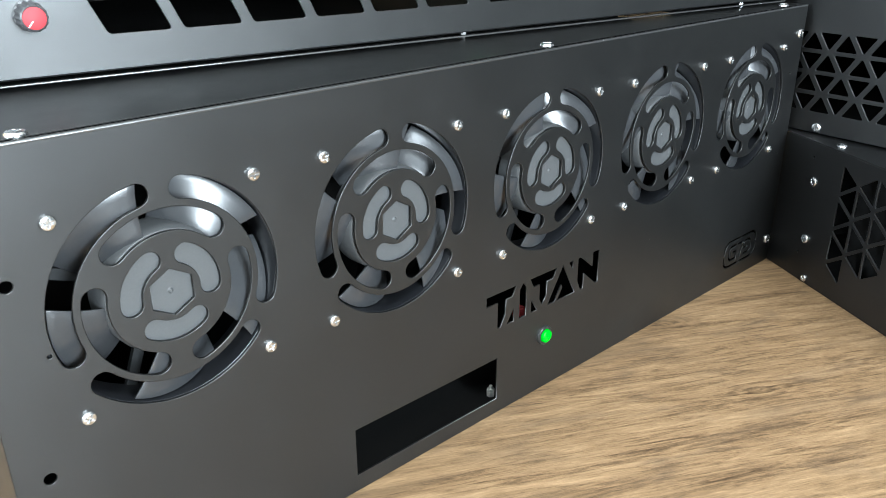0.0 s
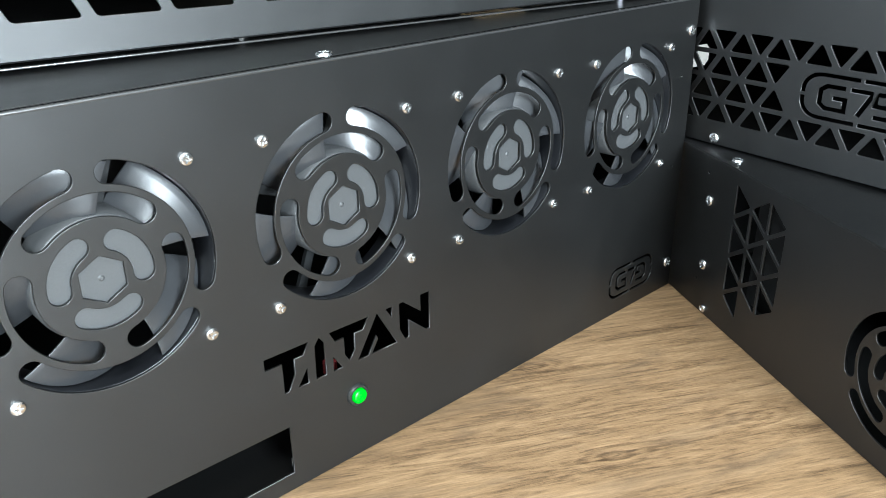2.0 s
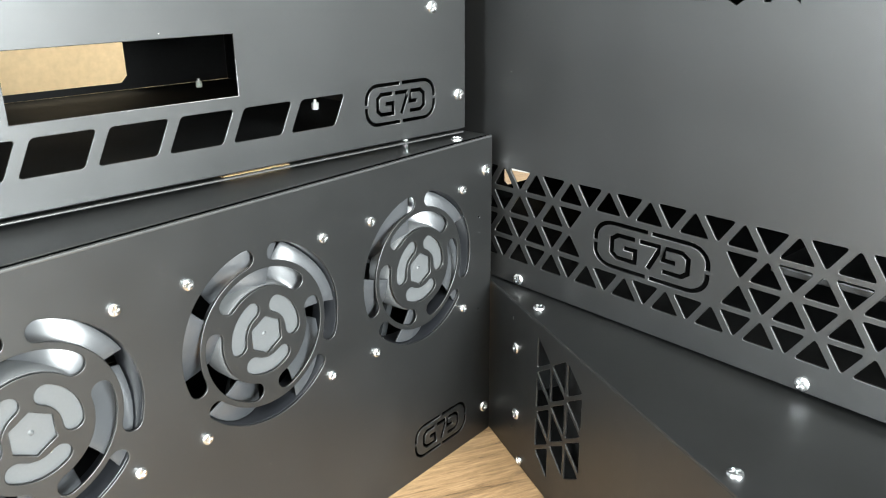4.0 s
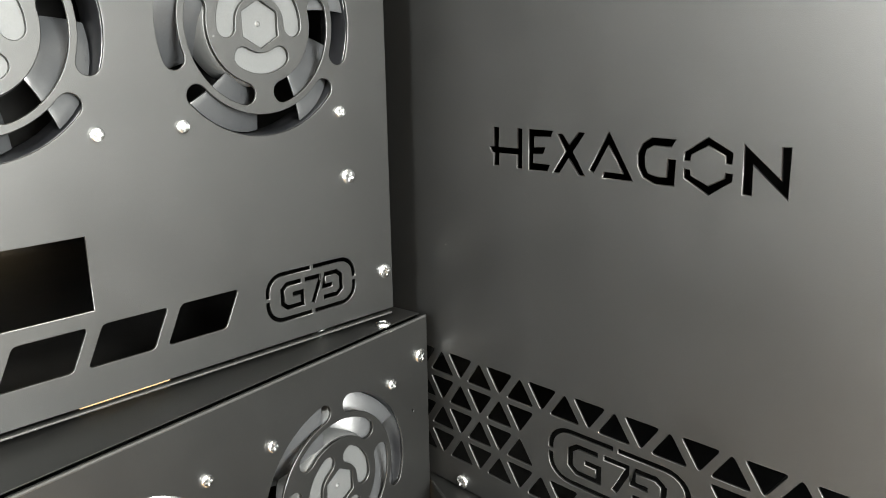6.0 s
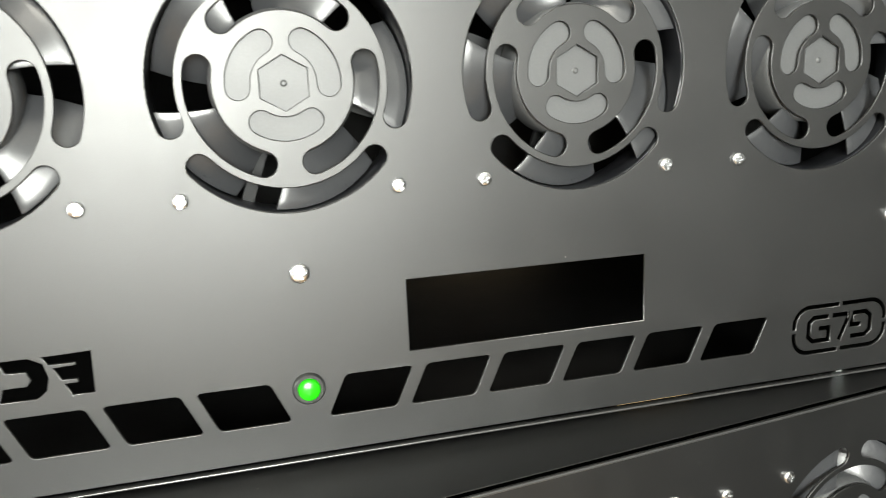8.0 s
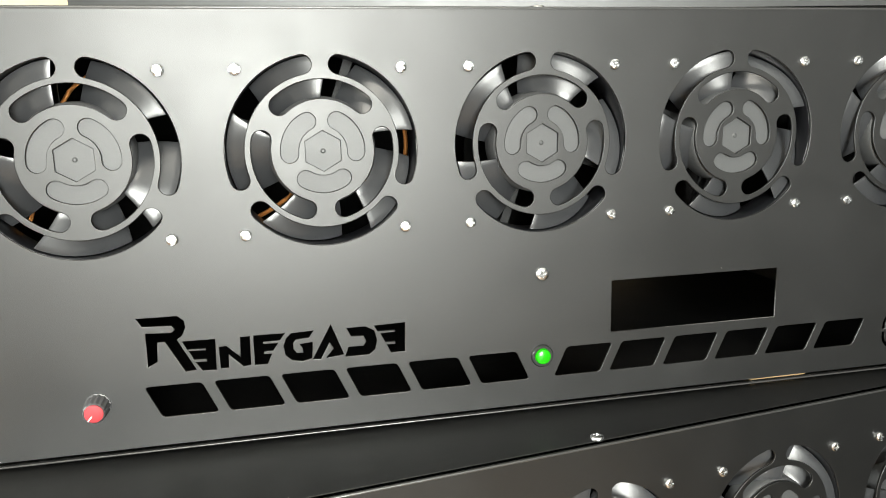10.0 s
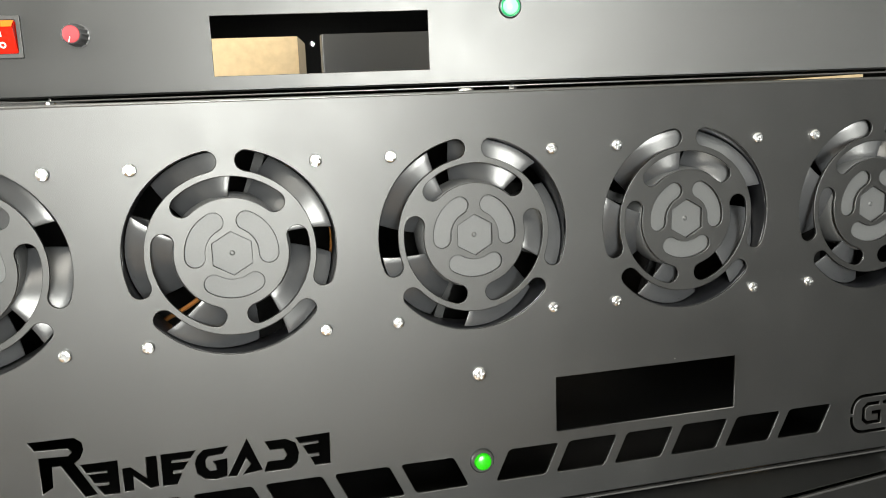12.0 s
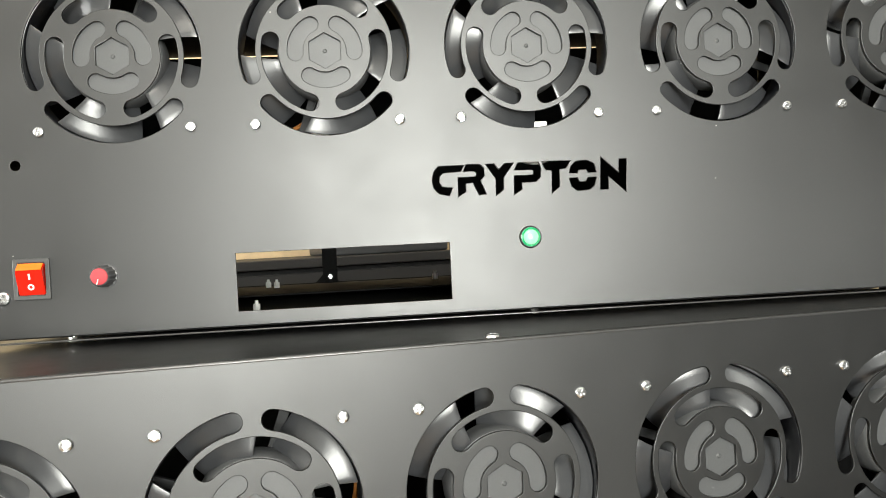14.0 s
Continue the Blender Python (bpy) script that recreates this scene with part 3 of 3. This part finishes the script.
window("added_window_2", pose(-2.6, 0, 0, 0, 0, -90), (-WEST_HOLE[1], -WEST_HOLE[0], WEST_HOLE[2], WEST_HOLE[3]))

table = tagged(empty("table", pose(0.1, 0.05, -0.75)), "brown oak laminate table top carrying stacked computer cases", "table")
part("tabletop", box_bm(-1.0, 1.1, -0.75, 0.75, 0.715, 0.75, 0.003), WOOD, table)
for sx in (-0.93, 1.03):
    for sy in (-0.68, 0.68):
        part("leg", box_bm(sx - 0.025, sx + 0.025, sy - 0.025, sy + 0.025, 0, 0.715, 0.003), STEEL, table)


# ---- the stacked cases ----
WIDTH, DEPTH = 0.786, 0.40
PITCH = 0.1506
SHEET = 0.0016


def case_body(case, height, back_cuts, gap=0.0):
    """Side, floor, lid and back sheets behind the front sheet."""
    h = WIDTH / 2
    part("lid", box_bm(-h + 0.0012, h - 0.0012, 0.0056, DEPTH, height - 0.0008, height - 0.0002, 0.0002, 1), STEEL, case)
    part("base_plate", box_bm(-h + 0.0012, h - 0.0012, 0.0022, DEPTH, gap, gap + SHEET), INNER, case)
    for s in (-1, 1):
        part("side_panel", box_bm(s * (h - 0.0008) - 0.0008, s * (h - 0.0008) + 0.0008, 0.0022, DEPTH, gap + SHEET, height - SHEET - 0.0006), STEEL, case)
    back = plate("back_panel", [rect(-h + 0.002, h - 0.002, gap + 0.002, height - 0.0025)] + back_cuts, SHEET)
    part("back_panel", back, INNER, case, pose(0, DEPTH - 0.002, 0))


def front(case, height, cuts, z0=0.0):
    h = WIDTH / 2
    me = plate("front_panel", [rect(-h, h, z0, height, 0.0015)] + cuts, SHEET)
    part("front_panel", me, STEEL, case)
    # rolled upper edge, lightened as if catching light, and the lip folded back behind it
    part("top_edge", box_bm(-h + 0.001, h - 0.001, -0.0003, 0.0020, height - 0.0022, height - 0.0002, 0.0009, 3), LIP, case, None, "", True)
    part("top_lip", box_bm(-h + 0.002, h - 0.002, 0.0016, 0.0180, height - 0.0100, height - 0.0088), INNER, case)


def fan_row(case, w, turns):
    cuts = []
    for i, t in enumerate(turns):
        u = (i - 2) * PITCH
        fan(case, u, w, t)
        for sx in (-1, 1):
            for sz in (-1, 1):
                screw(case, u + sx * 0.0525, w + sz * 0.0525)
        cuts += grille(u, w)
    return cuts


def chamfered(x0, x1, z0, z1, c):
    return [(x0 + c, z0), (x1 - c, z0), (x1, z0 + c), (x1, z1 - c), (x1 - c, z1), (x0 + c, z1), (x0, z1 - c), (x0, z0 + c)]


def lower_case():
    case = tagged(empty("computer_case", pose(0, 0, 0)), "black powder-coated steel computer case with five fans on wooden table", "computer case", "stacked computer cases")
    H = 0.2825
    cuts = fan_row(case, 0.1908, (30, 8, 29, 6, 30))
    cuts += [rect(-0.1920, -0.0548, 0.0137, 0.0505)] + [mm(p) for p in word_one()] + badge(0.3240, 0.0325)
    cuts += [circle(-0.3768, 0.1126, 0.0032, 16), circle(0.3755, 0.2150, 0.0011, 10), circle(0.3755, 0.1300, 0.0011, 10), circle(-0.3648, 0.1779, 0.0011, 10), circle(-0.3760, 0.2180, 0.0030, 16)]
    front(case, H, cuts, 0.0005)
    case_body(case, H, [], 0.0006)
    for u in (-0.384, 0.384):
        for w in (0.028, 0.2541):
            screw(case, u, w, BIG_SCREW)
    for u in (-0.3560, 0.0, 0.3590):
        top_screw(case, u, 0.0102, H - 0.0004)
    part("connector", box_bm(-0.0085, -0.0010, 0.0200, 0.0280, 0.0580, 0.0695, 0.0008), KNOB_RED, case, None, "small red plug connector")
    push_button(case, 0.0, 0.0507, GREEN, "glowing green round push button in steel ring")
    for u, y in ((-0.0420, 0.0186), (-0.115, 0.11), (-0.17, 0.14)):
        part("standoff", STANDOFF, ZINC, case, pose(u, y, 0.0022))
    return case


def middle_case():
    case = tagged(empty("computer_case", pose(-0.0131, 0.0661, 0.2855, 0, 0, -7.297)), "black steel case with fans, slanted vents and red knob", "computer case", "stacked computer cases")
    H = 0.2845
    cuts = fan_row(case, 0.1938, (28, 14, 49, 22, 9))
    cuts += [rect(0.0540, 0.1910, 0.0530, 0.0918)] + [mm(p) for p in word_two()] + badge(0.3260, 0.0325)
    for k in range(6):
        u = 0.0437 * k
        right = [(0.0097 + u, 0.0232), (0.0455 + u, 0.0232), (0.0552 + u, 0.0447), (0.0195 + u, 0.0447)]
        cuts.append(rounded(right, 0.0026))
        cuts.append(rounded([(-a, b) for a, b in right][::-1], 0.0026))
    front(case, H, cuts, 0.0034)
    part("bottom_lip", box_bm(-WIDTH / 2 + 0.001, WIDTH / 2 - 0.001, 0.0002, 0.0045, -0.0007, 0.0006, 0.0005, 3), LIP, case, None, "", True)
    case_body(case, H, [chamfered(0.14, 0.274, 0.012, 0.075, 0.007)], 0.0026)
    for u, w in ((0.358, 0.1003), (-0.358, 0.1003), (0.3855, 0.0315), (-0.3855, 0.0315), (0.0, 0.1010), (0.3855, 0.256), (-0.3855, 0.256)):
        screw(case, u, w, BIG_SCREW)
    for u in (-0.357, 0.0, 0.357):
        top_screw(case, u, 0.0110, H - 0.0004)
    for u in (-0.345, 0.0, 0.345):
        part("foot_screw", FOOT_SCREW, CHROME, case, pose(u, 0.0200, -0.0026))
    push_button(case, 0.0, 0.0400, GREEN, "glowing green round push button in steel ring")
    knob(case, -0.3030, 0.0360, 0.7)
    part("tape_strip", box_bm(0.1810, 0.2320, 0.0120, 0.0300, -0.0028, -0.0012, 0.0003, 1), TAPE, case, None, "strip of tan adhesive tape")
    cable(case, [(-0.20, 0.07, 0.14), (-0.165, 0.06, 0.165), (-0.135, 0.05, 0.225), (-0.10, 0.055, 0.24), (-0.085, 0.06, 0.19), (-0.10, 0.08, 0.13)], 0.0016, COPPER, "thin copper-coloured cable")
    cable(case, [(-0.345, 0.06, 0.15), (-0.31, 0.05, 0.235), (-0.26, 0.055, 0.25), (-0.20, 0.07, 0.245)], 0.0015, COPPER, "thin copper-coloured cable")
    # added sheet: keeps the bright rear opening from showing through the fans
    part("rear_light_block", box_bm(-0.03, 0.34, 0.100, 0.1016, 0.100, 0.215), INNER, case, None, "black sheet added to block the bright rear opening")
    for u, y in ((0.350, 0.155), (0.336, 0.360)):
        part("standoff", STANDOFF, ZINC, case, pose(u, y, 0.0042))
    return case


def rocker_switch(case, u, w):
    ring = plate("rocker_switch", [rect(-0.0125, 0.0125, -0.0146, 0.0146, 0.0012), rect(-0.0094, 0.0094, -0.0116, 0.0116, 0.0006)], 0.0022, 0.0005)
    s = part("rocker_switch", ring, SWITCH_FRAME, case, pose(u, -0.0020, w), "red rocker switch in black plastic frame")
    bm = bmesh.new()
    prof = [(0.004, -0.0112), (0.0004, -0.0112), (-0.0023, -0.0026), (-0.0048, 0.0052), (-0.0052, 0.0060), (0.0004, 0.0110), (0.004, 0.0112)]
    ends = [[bm.verts.new((x, y, z)) for y, z in prof] for x in (-0.0090, 0.0090)]
    for i in range(len(prof)):
        j = (i + 1) % len(prof)
        bm.faces.new((ends[0][i], ends[0][j], ends[1][j], ends[1][i]))
    bm.faces.new(ends[0])
    bm.faces.new(ends[1][::-1])
    bmesh.ops.bevel(bm, geom=bm.edges[:], offset=0.0006, segments=2, affect="EDGES")
    part("rocker", bm, SWITCH_RED, s, pose(0, 0, 0), "glossy red rocker", True)
    part("lit_face", box_bm(-0.0086, 0.0086, -0.0003, 0.0003, -0.0034, 0.0034, 0.0002, 1), SWITCH_LIT_ORANGE, s, pose(0, -0.0028, 0.0089, -48.0), "rocker upper face painted orange as if lit")
    bm = box_bm(-0.0006, 0.0006, -0.0003, 0.0003, -0.0020, 0.0020)
    part("on_mark", bm, WHITE, s, pose(0, -0.0039, 0.0020, 17))
    ring = plate("off_mark", [circle(0, 0, 0.0022, 20), circle(0, 0, 0.0012, 20)], 0.0005, 0.0001)
    part("off_mark", ring, WHITE, s, pose(0, -0.0016, -0.0056, 17))


def upper_case():
    case = tagged(empty("computer_case", pose(0.0631, 0.1541, 0.5745, 0, 0, -15.256)), "black steel case with red switch, knob and five fans", "computer case", "stacked computer cases")
    H = 0.2940
    cuts = fan_row(case, 0.2013, (15, 40, 10, 55, 33))
    cuts += [rect(-0.2224, -0.0660, 0.0137, 0.0560)] + [mm(p) for p in word_three()]
    cuts += [circle(-0.3712, 0.1256, 0.0036, 16)]
    front(case, H, cuts, 0.0034)
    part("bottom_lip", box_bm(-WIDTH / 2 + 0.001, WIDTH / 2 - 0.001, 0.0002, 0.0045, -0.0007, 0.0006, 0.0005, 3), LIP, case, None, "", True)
    case_body(case, H, [chamfered(-0.3100, -0.1800, 0.0135, 0.0755, 0.009), rect(-0.1620, -0.0120, 0.0135, 0.0770, 0.004), chamfered(0.150, 0.240, 0.050, 0.100, 0.012)], 0.0026)
    for u in (-0.384, 0.384):
        for w in (0.0324, 0.262):
            screw(case, u, w, BIG_SCREW)
    for u in (-0.345, 0.0, 0.345):
        part("foot_screw", FOOT_SCREW, CHROME, case, pose(u, 0.0200, -0.0026))
    push_button(case, -0.0045, 0.0570, GREEN_HOT, "pale green lit push button in steel ring", GREEN_RIM)
    knob(case, -0.3138, 0.0448, 0.3)
    part("connector", box_bm(-0.2510, -0.2445, 0.0300, 0.0380, 0.1740, 0.1830, 0.0008), YELLOW, case, None, "small yellow plug connector")
    part("connector", box_bm(-0.165, -0.152, 0.030, 0.036, 0.1420, 0.1540, 0.0008), WHITE, case, None, "small white plug connector")
    part("connector", box_bm(0.004, 0.020, 0.030, 0.036, 0.1400, 0.1480, 0.0008), WHITE, case, None, "small white plug connector")
    part("connector", box_bm(0.030, 0.038, 0.032, 0.038, 0.1900, 0.2040, 0.0008), WHITE, case, None, "small white plug connector")
    cable(case, [(-0.19, 0.05, 0.145), (-0.155, 0.04, 0.160), (-0.135, 0.035, 0.142), (-0.10, 0.05, 0.150)], 0.0018, COPPER, "thin brown cable")
    for u, w in ((-0.171, 0.0660), (-0.171, 0.0200), (-0.0060, 0.0660)):
        part("screw", SCREW, CHROME, case, pose(u, DEPTH - 0.002, w))
    part("tray", box_bm(-0.36, 0.36, 0.200, 0.380, 0.0118, 0.0132, 0.0004, 1), INNER, case, None, "raised black board tray")
    cable(case, [(-0.095, 0.080, 0.117), (-0.072, 0.075, 0.1225), (-0.052, 0.080, 0.1255), (-0.040, 0.090, 0.132)], 0.0020, WHITE, "white sleeved cable")
    cable(case, [(-0.008, 0.075, 0.1260), (0.008, 0.078, 0.1225), (0.022, 0.080, 0.1205), (0.038, 0.085, 0.1260), (0.05, 0.09, 0.137)], 0.0022, WHITE, "white sleeved cable")
    rocker_switch(case, -0.3638, 0.0452)
    for u, y, w in ((-0.2250, 0.120, 0.0042), (-0.2440, 0.120, 0.0042), (-0.2290, 0.330, 0.0132), (-0.2400, 0.345, 0.0132), (-0.0480, 0.330, 0.0132)):
        part("standoff", STANDOFF, ZINC, case, pose(u, y, w))
    return case


lower_case()
middle_case()
upper_case()


# ---- the two cases beside the stack ----
def tri_cuts(cells, flip=False):
    return [rounded(c, 0.0026, 3) for c in cells]


def lattice(u0, rows, pitch, base, height, top, step):
    """Alternating triangles in rows: (centre, points up?) with rounded corners."""
    out = []
    for r, spans in enumerate(rows):
        zt = top - step * r
        for lo, hi in spans:
            k = 0
            while True:
                c = u0 + pitch / 2 * k
                k += 1
                if c > hi:
                    break
                if c < lo:
                    continue
                up = (k + r) % 2 == 0
                if up:
                    out.append([(c - base / 2, zt - height), (c + base / 2, zt - height), (c, zt)])
                else:
                    out.append([(c, zt - height), (c + base / 2, zt), (c - base / 2, zt)])
    return out


def tall_case():
    """The tall case on top of the flat one; its large side sheet faces the stack."""
    case = tagged(empty("computer_case", pose(0.3994, 0.0, 0.0, 0, 0, -98.205) @ Matrix.Rotation(-math.atan(0.0095), 4, "Y")), "tall black steel case with triangular vents standing on flat case", "computer case")
    u0, u1, z0, z1 = -0.16, 0.50, 0.1535, 0.680
    cuts = [mm(p) for p in word_four()]
    whole = (-0.12, 0.46)
    cells = lattice(0.0295 - 0.0363 * 4, [[whole], [(-0.12, 0.090), (0.222, 0.46)], [(-0.12, 0.090), (0.222, 0.46)], [whole]], 0.0363, 0.0234, 0.0170, 0.2552, 0.0211)
    cuts += tri_cuts(cells) + badge(0.1580, 0.2145, 1.45, 1.18)
    me = plate("side_panel", [rect(u0, u1, z0, z1, 0.002)] + cuts, SHEET)
    part("side_panel", me, STEEL, case)
    d = 0.36
    part("top_panel", box_bm(u0, u1, 0.002, d, z1 - SHEET, z1), STEEL, case)
    part("base_plate", box_bm(u0, u1, 0.002, d, z0, z0 + SHEET), INNER, case)
    part("back_panel", box_bm(u0, u1, d - SHEET, d, z0 + SHEET, z1 - SHEET), INNER, case)
    part("end_panel", plate("end_panel", [rect(u0 + 0.0285, u0 + 0.3875, z0 + 0.0002, z1 - 0.0002), chamfered(u0 + 0.205, u0 + 0.255, z0 + 0.018, z0 + 0.044, 0.006)], SHEET), INNER, case, pose(u0, 0.002 - (u0 + 0.03), 0) @ Matrix.Rotation(radians(90), 4, "Z") @ pose(0, 0, 0))
    part("end_panel", box_bm(u1 - SHEET, u1, 0.002, d - SHEET, z0 + SHEET, z1 - SHEET), INNER, case)
    # drive tray inside, behind the vents
    part("drive_tray", box_bm(0.235, 0.46, 0.030, 0.18, 0.2160, 0.2215, 0.001), STEEL, case)
    for u, w in ((0.0304, 0.1583), (0.2799, 0.1585)):
        screw(case, u, w + 0.0008, BIG_SCREW)
    return case


def flat_case():
    """The flat case under the tall one; a long side with vents and fan slots, an end with handle and plug."""
    case = tagged(empty("computer_case", pose(0.3925, -0.002, 0, 0, 0, -119.3)), "flat black steel case with fan slots lying on wooden table", "computer case")
    u0, u1, H, d = -0.045, 0.352, 0.1512, 0.42
    cuts = []
    # three upright rows of triangles
    for c, (x, lo, hi) in enumerate(((0.0910, 0.030, 0.133), (0.1155, 0.034, 0.146), (0.1400, 0.040, 0.146))):
        for k in range(8):
            z = 0.0345 + 0.0182 * k
            if z - 0.013 < lo - 0.012 or z + 0.006 > hi:
                continue
            if (k + c) % 2:
                cuts.append([(x, z - 0.0140), (x, z + 0.0140), (x + 0.0215, z)])
            else:
                cuts.append([(x + 0.0215, z + 0.0140), (x + 0.0215, z - 0.0140), (x, z)])
    cuts = [rounded(p, 0.0022, 3) for p in cuts]
    cuts += grille(0.2955, 0.0685, 0.79)
    cuts += [circle(0.045, 0.135, 0.0014, 10), circle(0.046, 0.030, 0.0014, 10)]
    part("side_panel", plate("side_panel", [rect(u0, u1, 0.0006, H - 0.0012, 0.001)] + cuts, SHEET), STEEL, case)
    bm = box_bm(u0 - 0.0005, u1 + 0.0005, 0.0002, d, H - 0.0014, H + 0.0004, 0.0006)
    part("lid", bm, STEEL, case)
    part("base_plate", box_bm(u0, u1, 0.002, d, 0.0006, 0.0022), INNER, case)
    part("back_panel", box_bm(u0, u1, d - SHEET, d, 0.0024, H - 0.0016), INNER, case)
    part("end_panel", box_bm(u0, u0 + SHEET, 0.002, d - SHEET, 0.0024, H - 0.0016), INNER, case)
    end = plate("end_panel", [rect(0.002, d - 0.002, 0.0008, H - 0.0030, 0.003), rect(0.060, 0.13, 0.05, 0.11, 0.003)], SHEET)
    part("end_panel", end, STEEL, case, pose(u1 - 0.0002, 0, 0, 0, 0, 90))
    # added black sheet that stands for the shade behind the vents
    part("vent_backing", box_bm(0.084, 0.170, 0.0300, 0.0315, 0.020, 0.1455), INNER, case, None, "black sheet added to darken the vents")
    for u, w in ((0.0520, 0.1105), (0.0550, 0.0480)):
        screw(case, u, w, BIG_SCREW)
    screw(case, 0.0640, 0.0060)
    for u in (0.0680, 0.3060):
        top_screw(case, u, 0.0120, H + 0.0004)
    for y, w, me in ((0.008, 0.125, SCREW), (0.020, 0.112, BIG_SCREW), (0.008, 0.090, SCREW)):
        part("screw", me, CHROME, case, pose(u1, y, w, 0, 0, 90))
    # power plug in its socket
    plug = box_bm(-0.016, 0.016, -0.034, 0.0, -0.011, 0.011, 0.004, 3)
    part("power_plug", plug, GREY_PLASTIC, case, pose(u1, 0.044, 0.122, 0, 0, 90), "grey plastic power plug in socket", True)
    bm = box_bm(-0.022, 0.022, -0.003, 0.0, -0.016, 0.016, 0.001)
    part("socket_plate", bm, INNER, case, pose(u1, 0.044, 0.122, 0, 0, 90))
    return case


flat_case()
tall_case()


# ---- behind the cases ----
def storage_cabinet():
    """A low dark cabinet against the far wall."""
    cab = tagged(empty("cabinet", pose(-0.07, 1.50, -0.75)), "low dark grey cabinet with two doors against beige wall", "cabinet")
    part("body", box_bm(-0.62, 0.62, 0.020, 0.45, 0.0, 1.330, 0.003), GREY_PAINT, cab)
    part("top", box_bm(-0.630, 0.630, -0.005, 0.46, 1.332, 1.355, 0.003), GREY_PAINT, cab)
    for sx in (-1, 1):
        door = part("door", box_bm(-0.305, 0.305, 0.0, 0.018, 0.03, 1.32, 0.002), GREY_PAINT, cab, pose(0.310 * sx, 0, 0))
        part("handle", box_bm(-0.006, 0.006, -0.030, -0.002, 0.60, 0.74, 0.003), CHROME, door, pose(-0.26 * sx, 0, 0))
    return cab


def metal_box():
    """The grey sheet-metal box on top of the cabinet."""
    box = tagged(empty("metal_box", pose(0.54, 1.56, 0.6055)), "satin grey sheet metal box standing on dark cabinet", "box")
    part("body", box_bm(-0.300, 0.005, 0.0, 0.30, 0.0, 0.34, 0.006, 3), SATIN, box, None, "", True)
    part("lid", box_bm(-0.303, 0.008, -0.003, 0.303, 0.342, 0.362, 0.004, 2), SATIN, box, None, "", True)
    return box


storage_cabinet()
metal_box()

# the lamp whose light falls on the cases
lamp = tagged(empty("ceiling_lamp", pose(-0.75, -1.15, 1.795)), "white rectangular ceiling lamp with flat diffuser", "ceiling lamp")
part("frame", plate("frame", [rect(-0.47, 0.47, -0.27, 0.27), rect(-0.455, 0.455, -0.255, 0.255)], 0.05), PLASTER, lamp, pose(0, 0, 0.055, -90))
part("back_plate", box_bm(-0.455, 0.455, -0.255, 0.255, 0.03, 0.05), PLASTER, lamp)
